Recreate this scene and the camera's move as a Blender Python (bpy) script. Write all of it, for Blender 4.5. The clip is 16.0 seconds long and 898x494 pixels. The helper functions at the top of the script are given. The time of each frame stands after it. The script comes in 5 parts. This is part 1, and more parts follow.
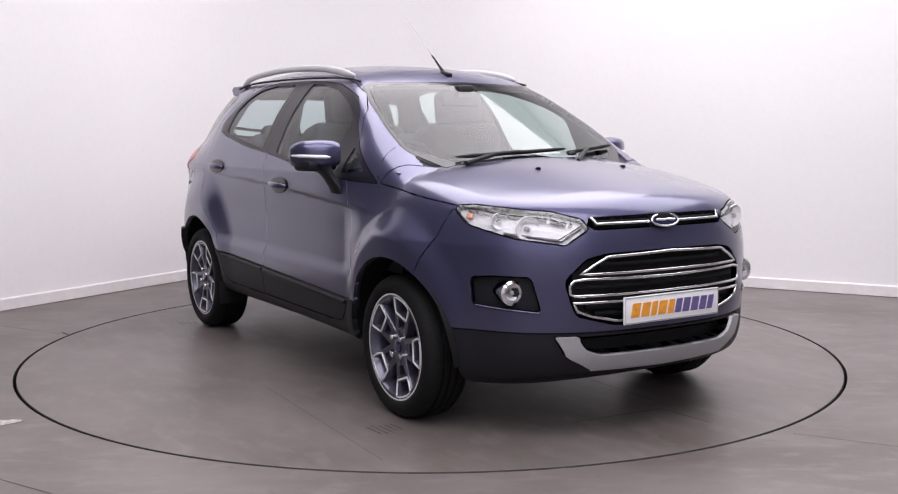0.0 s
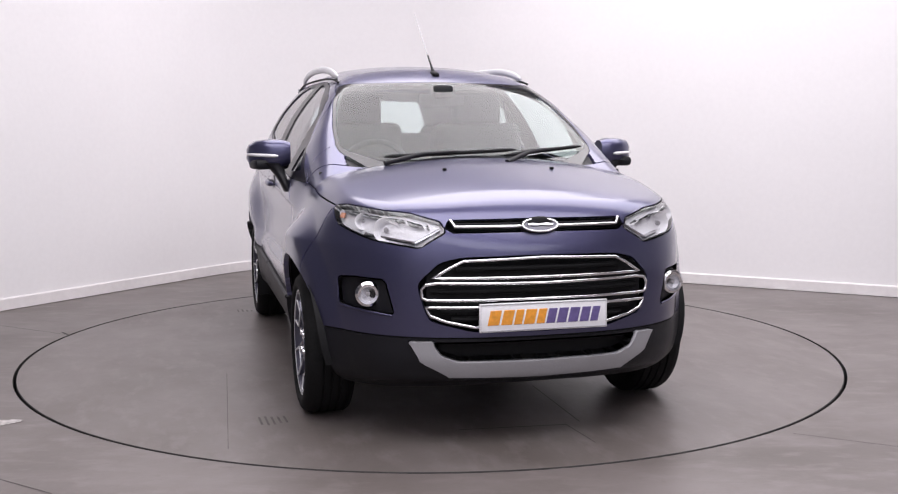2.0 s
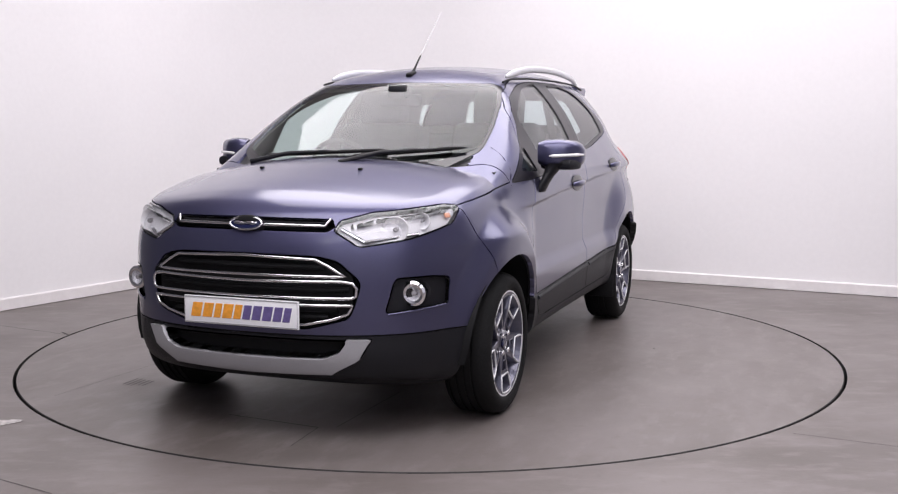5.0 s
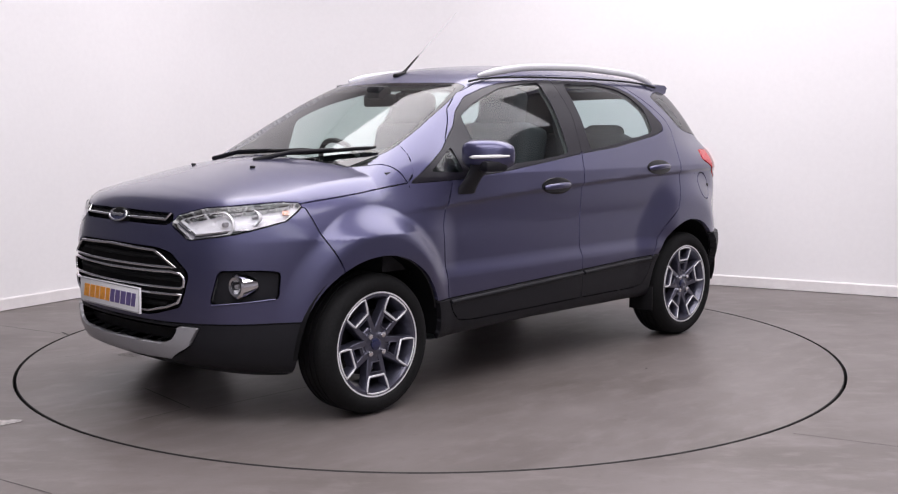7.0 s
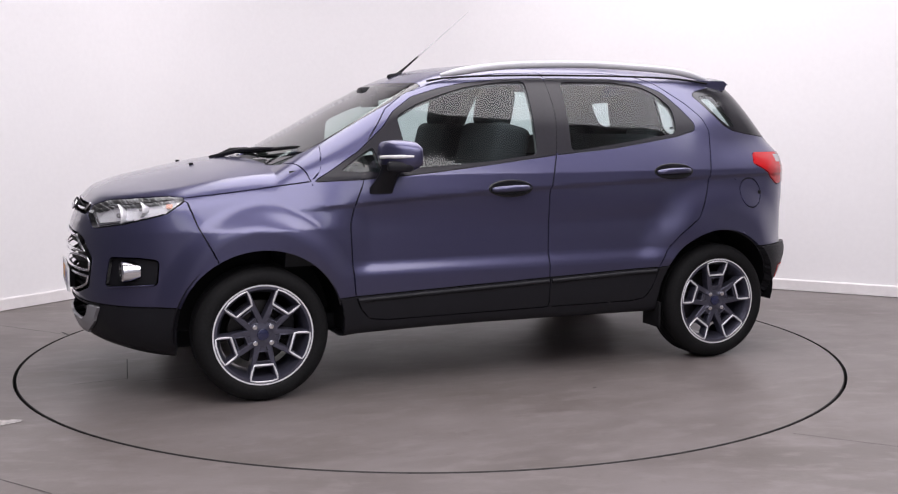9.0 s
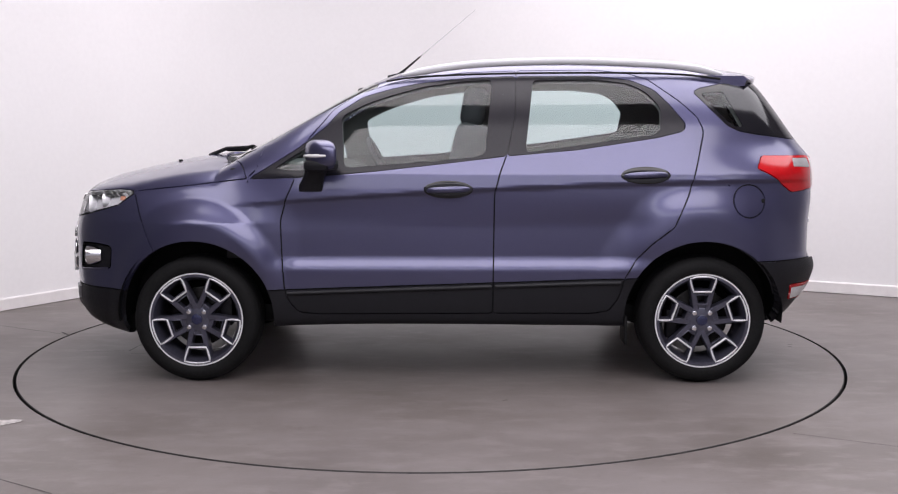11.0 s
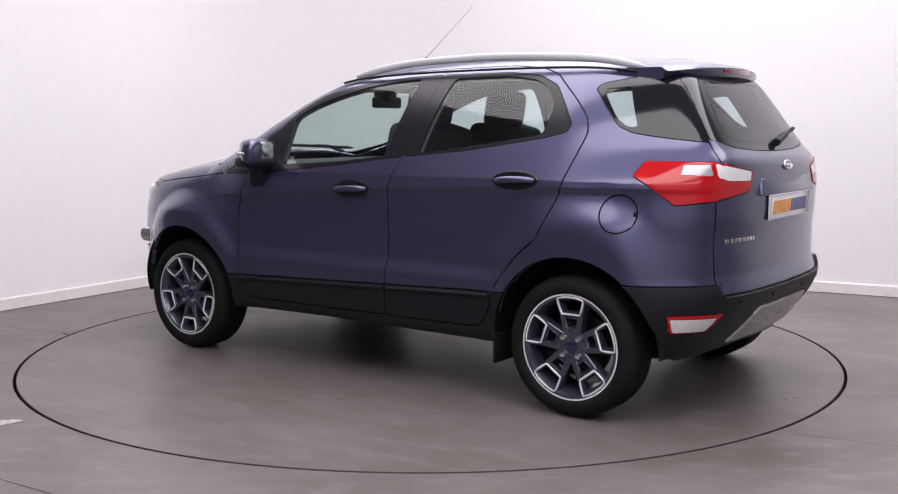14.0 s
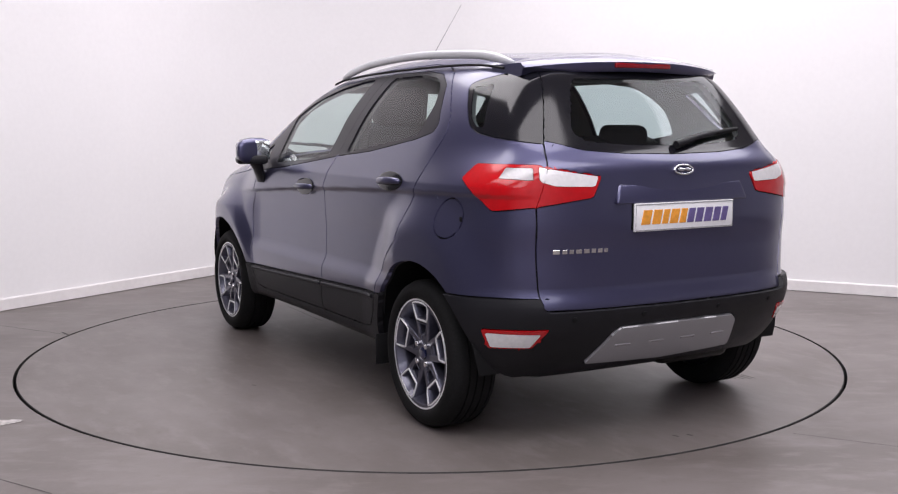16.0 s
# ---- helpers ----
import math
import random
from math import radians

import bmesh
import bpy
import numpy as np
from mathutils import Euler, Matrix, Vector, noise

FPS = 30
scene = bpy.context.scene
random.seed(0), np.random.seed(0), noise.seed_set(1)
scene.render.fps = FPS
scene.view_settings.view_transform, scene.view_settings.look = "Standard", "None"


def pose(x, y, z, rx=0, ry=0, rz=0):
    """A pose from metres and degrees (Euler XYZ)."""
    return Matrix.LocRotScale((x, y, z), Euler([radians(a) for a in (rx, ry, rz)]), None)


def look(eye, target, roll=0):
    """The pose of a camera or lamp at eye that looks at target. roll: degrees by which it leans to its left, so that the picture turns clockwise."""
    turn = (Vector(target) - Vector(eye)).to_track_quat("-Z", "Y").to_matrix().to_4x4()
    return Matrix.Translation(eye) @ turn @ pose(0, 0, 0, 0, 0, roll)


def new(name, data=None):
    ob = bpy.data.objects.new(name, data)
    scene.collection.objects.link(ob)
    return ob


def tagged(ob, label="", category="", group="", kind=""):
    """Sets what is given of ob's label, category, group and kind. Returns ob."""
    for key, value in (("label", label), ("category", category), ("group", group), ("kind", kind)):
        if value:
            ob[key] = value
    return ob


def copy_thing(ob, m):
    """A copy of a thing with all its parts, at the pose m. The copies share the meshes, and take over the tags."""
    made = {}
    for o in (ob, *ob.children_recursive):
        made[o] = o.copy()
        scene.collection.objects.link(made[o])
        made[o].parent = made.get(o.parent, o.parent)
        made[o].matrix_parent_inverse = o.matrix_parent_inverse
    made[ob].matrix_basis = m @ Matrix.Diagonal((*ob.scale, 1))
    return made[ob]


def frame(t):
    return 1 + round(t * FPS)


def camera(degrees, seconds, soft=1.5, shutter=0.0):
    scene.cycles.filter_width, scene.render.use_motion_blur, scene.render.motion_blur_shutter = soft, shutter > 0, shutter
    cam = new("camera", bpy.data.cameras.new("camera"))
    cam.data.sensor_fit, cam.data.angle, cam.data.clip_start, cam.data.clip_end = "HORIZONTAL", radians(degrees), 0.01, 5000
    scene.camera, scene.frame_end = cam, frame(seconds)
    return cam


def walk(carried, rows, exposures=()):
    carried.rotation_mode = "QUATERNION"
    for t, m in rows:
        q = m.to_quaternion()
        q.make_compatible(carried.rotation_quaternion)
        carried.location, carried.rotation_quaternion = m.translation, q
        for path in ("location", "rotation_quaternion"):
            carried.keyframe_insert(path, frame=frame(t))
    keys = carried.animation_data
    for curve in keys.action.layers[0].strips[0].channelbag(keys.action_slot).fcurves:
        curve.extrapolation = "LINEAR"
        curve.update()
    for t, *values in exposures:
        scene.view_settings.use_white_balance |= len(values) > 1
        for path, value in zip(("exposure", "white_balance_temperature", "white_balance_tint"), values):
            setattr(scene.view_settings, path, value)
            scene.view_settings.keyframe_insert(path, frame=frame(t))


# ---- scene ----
# ---- camera: it stands still on its tripod, the turntable turns before it ----
cam = camera(46.42, 16.0, soft=1.2)
EYE = (0.0, -5.966, 1.277)
AIM = (0.01591, -4.97273, 1.16228)
walk(cam, [(0.0, look(EYE, AIM, -0.037)), (16.0, look(EYE, AIM, -0.037))],
     exposures=[(0.0, 0.36, 6430, 16), (16.0, 0.36, 6430, 16)])

# turntable's angle in degrees, second by second (the car faces +x at nought)
TURN = [(0.0, -58.8), (0.5, -60.85), (1.0, -64.9), (1.5, -70.2), (2.0, -76.15), (3.0, -88.05), (4.0, -100.0),
        (6.5, -129.3), (8.0, -147.0), (9.0, -158.8), (11.5, -187.55), (13.0, -205.1), (14.5, -222.9), (16.0, -240.9)]
CAR_Y = -0.037
RIDE = 0.012

# ---- world and exposure ----
world = bpy.data.worlds.new("world")
scene.world = world
world.use_nodes = True
world.node_tree.nodes["Background"].inputs[0].default_value = (0.9, 0.93, 1.0, 1)
world.node_tree.nodes["Background"].inputs[1].default_value = 0.02


def area(name, where, target, sx, sy, watts, colour=(1, 1, 1)):
    lamp = bpy.data.lights.new(name, "AREA")
    lamp.shape, lamp.size, lamp.size_y, lamp.energy, lamp.color = "RECTANGLE", sx, sy, watts, colour
    ob = new(name, lamp)
    ob.matrix_world = look(where, target)
    return ob


# a broad softbox over the turntable in two leaves, one before it, and an added cooler fill strip behind the camera
area("softbox_and_fill", (0.35, 0.45, 3.84), (0.35, 0.45, 0), 4.5, 3.5, 155, (1.0, 0.98, 0.98))
area("softbox_and_fill", (3.51, -0.1, 3.84), (3.51, -0.1, 0), 1.8, 2.4, 40, (0.97, 0.97, 1.0))
area("softbox_and_fill", (0.1, -3.7, 3.84), (0.1, -3.7, 0), 6.0, 2.8, 165, (1.0, 0.98, 0.985))
area("softbox_and_fill", (0.6, -7.2, 3.80), (0.6, -7.2, 0), 7.6, 2.0, 110, (0.94, 0.955, 1.0))


# ---- materials ----
def material(name, colour, rough=0.5, metal=0.0, coat=0.0, grain=0.0, scale=40.0, bump=0.0, bump_scale=200.0, stain=0.0, stain_scale=1.5,
             specular=0.5, relief=0.002):
    """A procedural surface: colour varied at a fine and a coarse scale, with a little relief."""
    m = bpy.data.materials.new(name)
    m.use_nodes = True
    t = m.node_tree
    b = t.nodes["Principled BSDF"]
    b.inputs["Base Color"].default_value = (*colour, 1)
    b.inputs["Roughness"].default_value = rough
    b.inputs["Metallic"].default_value = metal
    b.inputs["Coat Weight"].default_value = coat
    b.inputs["Coat Roughness"].default_value = 0.04
    b.inputs["Specular IOR Level"].default_value = specular
    where = t.nodes.new("ShaderNodeTexCoord")
    last = None
    for amount, size in ((grain, scale), (stain, stain_scale)):
        if not amount:
            continue
        n = t.nodes.new("ShaderNodeTexNoise")
        n.inputs["Scale"].default_value, n.inputs["Detail"].default_value = size, 6
        t.links.new(where.outputs["Object"], n.inputs["Vector"])
        r = t.nodes.new("ShaderNodeMapRange")
        r.inputs["From Min"].default_value, r.inputs["From Max"].default_value = 0.3, 0.7
        r.inputs["To Min"].default_value, r.inputs["To Max"].default_value = 1 - amount, 1 + amount
        t.links.new(n.outputs["Fac"], r.inputs["Value"])
        mul = t.nodes.new("ShaderNodeVectorMath")
        mul.operation = "SCALE"
        if last is None:
            mul.inputs[0].default_value = colour
        else:
            t.links.new(last, mul.inputs[0])
        t.links.new(r.outputs["Result"], mul.inputs["Scale"])
        last = mul.outputs["Vector"]
    if last is not None:
        t.links.new(last, b.inputs["Base Color"])
    if bump:
        n = t.nodes.new("ShaderNodeTexNoise")
        n.inputs["Scale"].default_value, n.inputs["Detail"].default_value = bump_scale, 4
        t.links.new(where.outputs["Object"], n.inputs["Vector"])
        k = t.nodes.new("ShaderNodeBump")
        k.inputs["Strength"].default_value, k.inputs["Distance"].default_value = bump, relief
        t.links.new(n.outputs["Fac"], k.inputs["Height"])
        t.links.new(k.outputs["Normal"], b.inputs["Normal"])
    return m


def glass(name, tint, rough=0.04, gloss=1.0):
    """Thin clear sheet: it lets light through in its tint and mirrors by Fresnel."""
    m = bpy.data.materials.new(name)
    m.use_nodes = True
    t = m.node_tree
    t.nodes.remove(t.nodes["Principled BSDF"])
    clear, shine, mix, edge = (t.nodes.new("ShaderNode" + k) for k in ("BsdfTransparent", "BsdfGlossy", "MixShader", "LayerWeight"))
    clear.inputs["Color"].default_value = (*tint, 1)
    shine.inputs["Color"].default_value = (gloss, gloss, gloss, 1)
    shine.inputs["Roughness"].default_value = rough
    edge.inputs["Blend"].default_value = 0.5
    power, share = t.nodes.new("ShaderNodeMath"), t.nodes.new("ShaderNodeMath")
    power.operation, power.inputs[1].default_value = "POWER", 5.0
    share.operation, share.inputs[1].default_value, share.inputs[2].default_value = "MULTIPLY_ADD", 0.93, 0.042
    t.links.new(edge.outputs["Facing"], power.inputs[0])
    t.links.new(power.outputs[0], share.inputs[0])
    t.links.new(share.outputs[0], mix.inputs[0])
    t.links.new(clear.outputs[0], mix.inputs[1])
    t.links.new(shine.outputs[0], mix.inputs[2])
    t.links.new(mix.outputs[0], t.nodes["Material Output"].inputs["Surface"])
    return m


def car_paint():
    """Blue-violet metallic lacquer with fine flakes under a clear coat."""
    m = material("metallic_paint", (0.050, 0.051, 0.092), rough=0.36, metal=0.8, coat=1.0)
    m.node_tree.nodes["Principled BSDF"].inputs["Coat Roughness"].default_value = 0.15
    t = m.node_tree
    b = t.nodes["Principled BSDF"]
    where = t.nodes.new("ShaderNodeTexCoord")
    flake = t.nodes.new("ShaderNodeTexVoronoi")
    flake.inputs["Scale"].default_value = 900
    t.links.new(where.outputs["Object"], flake.inputs["Vector"])
    haze = t.nodes.new("ShaderNodeTexNoise")
    haze.inputs["Scale"].default_value = 2.2
    t.links.new(where.outputs["Object"], haze.inputs["Vector"])
    mix = t.nodes.new("ShaderNodeMix")
    mix.data_type = "RGBA"
    mix.inputs["A"].default_value = (0.062, 0.062, 0.126, 1)
    mix.inputs["B"].default_value = (0.088, 0.087, 0.176, 1)
    t.links.new(flake.outputs["Color"], mix.inputs["Factor"])
    t.links.new(mix.outputs["Result"], b.inputs["Base Color"])
    rough = t.nodes.new("ShaderNodeMapRange")
    rough.inputs["To Min"].default_value, rough.inputs["To Max"].default_value = 0.33, 0.42
    t.links.new(haze.outputs["Fac"], rough.inputs["Value"])
    t.links.new(rough.outputs["Result"], b.inputs["Roughness"])
    return m


def concrete(name, colour, dark):
    """Sealed concrete: trowel clouds, worn patches, fine speckle, and a dull uneven sheen."""
    m = material(name, colour, rough=0.4, specular=0.45)
    t = m.node_tree
    b = t.nodes["Principled BSDF"]
    where = t.nodes.new("ShaderNodeTexCoord")

    def cloud(scale, detail, stretch=(1, 1, 1)):
        k = t.nodes.new("ShaderNodeMapping")
        k.inputs["Scale"].default_value = stretch
        t.links.new(where.outputs["Object"], k.inputs["Vector"])
        n = t.nodes.new("ShaderNodeTexNoise")
        n.inputs["Scale"].default_value, n.inputs["Detail"].default_value = scale, detail
        n.inputs["Roughness"].default_value = 0.62
        t.links.new(k.outputs["Vector"], n.inputs["Vector"])
        return n.outputs["Fac"]

    def blend(fac, a, c, lo, hi):
        r = t.nodes.new("ShaderNodeMapRange")
        r.inputs["From Min"].default_value, r.inputs["From Max"].default_value = lo, hi
        t.links.new(fac, r.inputs["Value"])
        x = t.nodes.new("ShaderNodeMix")
        x.data_type = "RGBA"
        t.links.new(r.outputs["Result"], x.inputs["Factor"])
        for key, v in (("A", a), ("B", c)):
            if isinstance(v, tuple):
                x.inputs[key].default_value = (*v, 1)
            else:
                t.links.new(v, x.inputs[key])
        return x.outputs["Result"]

    light = tuple(min(1, 1.13 * v) for v in colour)
    c = blend(cloud(0.8, 9, (1, 1.6, 1)), colour, dark, 0.38, 0.66)
    c = blend(cloud(4.5, 9, (1, 2.2, 1)), c, light, 0.50, 0.72)
    c = blend(cloud(11, 6), c, dark, 0.60, 0.85)
    c = blend(cloud(60, 4), c, dark, 0.62, 0.95)
    t.links.new(c, b.inputs["Base Color"])
    r = t.nodes.new("ShaderNodeMapRange")
    r.inputs["To Min"].default_value, r.inputs["To Max"].default_value = 0.28, 0.50
    t.links.new(cloud(1.9, 6), r.inputs["Value"])
    t.links.new(r.outputs["Result"], b.inputs["Roughness"])
    k = t.nodes.new("ShaderNodeBump")
    k.inputs["Strength"].default_value, k.inputs["Distance"].default_value = 0.12, 0.004
    t.links.new(cloud(35, 5), k.inputs["Height"])
    t.links.new(k.outputs["Normal"], b.inputs["Normal"])
    return m


PAINT = car_paint()
PLASTIC = material("black_plastic", (0.009, 0.009, 0.012), rough=0.48, specular=0.3, grain=0.25, scale=300, bump=0.25, bump_scale=900)
GLOSS_BLACK = material("gloss_black", (0.008, 0.008, 0.011), rough=0.10, grain=0.15, scale=60)
PILLAR = material("satin_black_trim", (0.010, 0.009, 0.014), rough=0.30, specular=0.3, grain=0.15, scale=60)
RUBBER = material("tyre_rubber", (0.0075, 0.0075, 0.0080), rough=0.75, specular=0.2, grain=0.3, scale=120, bump=0.3, bump_scale=400, stain=0.2, stain_scale=6)
DULL_BLACK = material("dull_black", (0.008, 0.008, 0.009), rough=0.6, specular=0.2, grain=0.15, scale=80)
CHROME = material("chrome", (0.86, 0.86, 0.88), rough=0.10, metal=1.0, grain=0.05, scale=30)
SILVER = material("silver_paint", (0.38, 0.38, 0.40), rough=0.40, metal=0.35, coat=0.3, grain=0.06, scale=200)
RAIL = material("pale_silver_rail", (0.60, 0.60, 0.63), rough=0.42, metal=0.15, coat=0.2, grain=0.04, scale=120)
MACHINED = material("machined_alloy", (0.86, 0.86, 0.88), rough=0.30, metal=0.3, grain=0.06, scale=150)
WHEEL_GREY = material("dark_wheel_lacquer", (0.090, 0.090, 0.125), rough=0.34, metal=0.7, coat=0.6, grain=0.12, scale=60)
STEEL = material("brake_steel", (0.030, 0.029, 0.028), rough=0.38, metal=0.9, grain=0.2, scale=80)
RED = material("red_lamp_plastic", (0.46, 0.004, 0.007), rough=0.14, coat=0.25, grain=0.08, scale=35)
RED_DARK = material("dark_red_lamp_plastic", (0.22, 0.005, 0.008), rough=0.10, coat=1.0, grain=0.15, scale=60)
WHITE_LENS = material("frosted_white_lens", (0.80, 0.79, 0.80), rough=0.12, coat=1.0, grain=0.06, scale=60)
AMBER = material("amber_reflector", (0.80, 0.38, 0.24), rough=0.2, coat=1.0, grain=0.1, scale=60)
REFLECTOR = material("lamp_reflector", (0.92, 0.92, 0.94), rough=0.25, metal=0.05, bump=0.35, bump_scale=38, relief=0.02)
LAMP_DARK = material("lamp_bezel_grey", (0.42, 0.41, 0.42), rough=0.25, metal=0.3, grain=0.1, scale=80)
BLUE = material("blue_enamel", (0.008, 0.012, 0.055), rough=0.15, coat=1.0, grain=0.1, scale=200)
PLATE = material("white_plate", (0.86, 0.86, 0.88), rough=0.25, coat=0.6, grain=0.03, scale=60)
ORANGE = material("orange_print", (0.80, 0.33, 0.04), rough=0.4, grain=0.15, scale=60)
PURPLE = material("purple_print", (0.13, 0.10, 0.26), rough=0.4, grain=0.15, scale=60)
SEAT = material("grey_seat_cloth", (0.040, 0.040, 0.045), rough=0.9, grain=0.2, scale=60, bump=0.06, bump_scale=120)
LINING = material("grey_headlining", (0.15, 0.15, 0.148), rough=0.9, grain=0.08, scale=200)
DASH = material("dark_dashboard", (0.030, 0.030, 0.033), rough=0.6, grain=0.15, scale=80)
WALL = material("white_wall_paint", (0.84, 0.825, 0.835), rough=0.8, grain=0.012, scale=30, stain=0.02, stain_scale=0.8, bump=0.05, bump_scale=150)
SKIRT = material("white_gloss_skirting", (0.80, 0.77, 0.77), rough=0.35, grain=0.03, scale=20, stain=0.05, stain_scale=2.5)
UNSEEN_WALL = material("unseen_grey_wall", (0.62, 0.62, 0.66), rough=0.85, grain=0.05, scale=20, stain=0.1, stain_scale=0.6)
UNSEEN_DARK = material("unseen_dark_side", (0.11, 0.11, 0.12), rough=0.95, grain=0.2, scale=12)
CEILING = material("ceiling_board", (0.55, 0.53, 0.52), rough=0.9, grain=0.04, scale=20, stain=0.05, stain_scale=0.7)
FLOOR = concrete("sealed_concrete", (0.172, 0.150, 0.145), (0.108, 0.091, 0.083))
DECK = concrete("turntable_concrete", (0.168, 0.147, 0.142), (0.110, 0.093, 0.085))
JOINT = material("dark_joint", (0.012, 0.011, 0.011), rough=0.7, grain=0.2, scale=60)
SCUFF = material("faint_scuff", (0.085, 0.076, 0.073), rough=0.6, grain=0.35, scale=30)
CHALK = material("pale_scuff", (0.50, 0.47, 0.46), rough=0.8, grain=0.3, scale=40)
CLEAR = glass("clear_cover", (0.97, 0.97, 0.98))
SCREEN_GLASS = glass("windscreen_glass", (0.76, 0.85, 0.81))
SIDE_GLASS = glass("side_window_glass", (0.73, 0.83, 0.82))
REAR_GLASS = glass("rear_window_glass", (0.70, 0.78, 0.78))
MIRROR = material("mirror_glass", (0.85, 0.88, 0.88), rough=0.01, metal=1.0)


# ---- helpers for meshes ----
def put(name, verts, faces, mat, parent=None, label="", smooth=True, normals=None):
    """One mesh object, under a thing if a parent is given."""
    me = bpy.data.meshes.new(name)
    me.from_pydata(verts if isinstance(verts, list) else verts.tolist(), [], faces if isinstance(faces, list) else faces.tolist())
    me.materials.append(mat)
    if smooth:
        me.polygons.foreach_set("use_smooth", [True] * len(me.polygons))
    if normals is not None:
        me.normals_split_custom_set_from_vertices(normals.tolist())
    ob = new(name, me)
    ob.parent = parent
    return tagged(ob, label) if label else ob


def part(name, bm, mat, parent, label="", sharp=35):
    """Links a bmesh as one mesh object under a thing or a part."""
    bmesh.ops.recalc_face_normals(bm, faces=bm.faces)
    me = bpy.data.meshes.new(name)
    for f in bm.faces:
        f.smooth = True
    for e in bm.edges:
        if len(e.link_faces) == 2 and e.calc_face_angle(0) > radians(sharp):
            e.smooth = False
    bm.to_mesh(me)
    bm.free()
    me.materials.append(mat)
    ob = new(name, me)
    ob.parent = parent
    return tagged(ob, label) if label else ob


def box(size, centre, bevel=0.0, turn=None, seg=2, bm=None):
    """A box with rounded edges."""
    own = bmesh.new()
    bmesh.ops.create_cube(own, size=1, matrix=Matrix.Diagonal((*size, 1)))
    if bevel:
        bmesh.ops.bevel(own, geom=own.edges[:], offset=bevel, segments=seg, profile=0.5, affect="EDGES")
    m = Matrix.Translation(centre) @ (turn.to_4x4() if turn else Matrix.Identity(4))
    bmesh.ops.transform(own, matrix=m, verts=own.verts)
    if bm is None:
        return own
    return join(bm, own)


def join(bm, other):
    me = bpy.data.meshes.new("join")
    other.to_mesh(me)
    other.free()
    bm.from_mesh(me)
    bpy.data.meshes.remove(me)
    return bm


def rod(points, radius, sides=8, closed=False, flat=1.0, ups=None, bm=None):
    """A rod swept along points; radius may vary from point to point, flat squashes it along its up direction."""
    bm = bm or bmesh.new()
    pts = [Vector(p) for p in points]
    n = len(pts)
    rad = radius if isinstance(radius, (list, tuple)) else [radius] * n
    rings = []
    for i, p in enumerate(pts):
        a, b = (pts[i - 1], pts[(i + 1) % n]) if closed else (pts[max(i - 1, 0)], pts[min(i + 1, n - 1)])
        d = (b - a).normalized()
        up = Vector(ups[i]) if ups is not None else (Vector((0, 0, 1)) if abs(d.z) < 0.95 else Vector((1, 0, 0)))
        s = d.cross(up).normalized()
        up = s.cross(d).normalized()
        rings.append([bm.verts.new(p + s * (rad[i] * math.cos(k * math.tau / sides)) + up * (flat * rad[i] * math.sin(k * math.tau / sides)))
                      for k in range(sides)])
    for i in range(n if closed else n - 1):
        q, r = rings[i], rings[(i + 1) % n]
        for k in range(sides):
            bm.faces.new((q[k], q[(k + 1) % sides], r[(k + 1) % sides], r[k]))
    if not closed:
        bm.faces.new(rings[0][::-1])
        bm.faces.new(rings[-1])
    return bm


def lathe(profile, steps=72, bm=None):
    """A ring turned about the y axis from (radius, y) pairs, the profile closed on itself."""
    bm = bm or bmesh.new()
    rings = [[bm.verts.new((r * math.cos(k * math.tau / steps), y, r * math.sin(k * math.tau / steps))) for r, y in profile]
             for k in range(steps)]
    m = len(profile)
    for k in range(steps):
        a, b = rings[k], rings[(k + 1) % steps]
        for i in range(m):
            j = (i + 1) % m
            bm.faces.new((a[i], a[j], b[j], b[i]))
    return bm


def disc(radius, depth, centre, axis="y", steps=32, bevel=0.0):
    bm = bmesh.new()
    turn = Euler((radians(90), 0, 0)).to_matrix().to_4x4() if axis == "y" else (
        Euler((0, radians(90), 0)).to_matrix().to_4x4() if axis == "x" else Matrix.Identity(4))
    bmesh.ops.create_cone(bm, cap_ends=True, segments=steps, radius1=radius, radius2=radius, depth=depth)
    if bevel:
        rim = [e for e in bm.edges if abs(e.verts[0].co.z - e.verts[1].co.z) < 1e-6]
        bmesh.ops.bevel(bm, geom=rim, offset=bevel, segments=2, profile=0.5, affect="EDGES")
    bmesh.ops.transform(bm, matrix=Matrix.Translation(centre) @ turn, verts=bm.verts)
    return bm


# ---- the studio: floor, walls, ceiling, turntable ----
TABLE_R = 2.2618
TABLE_Y = 0.0567
CORNER = Vector((-1.1256, 4.1906, 0))
LEFT_END = Vector((-3.2708, 0.8542, 0))
RIGHT_END = Vector((8.2779, -0.8418, 0))
ROOM_H = 3.9


def structure(ob, label, category):
    return tagged(ob, label, category, kind="structure")


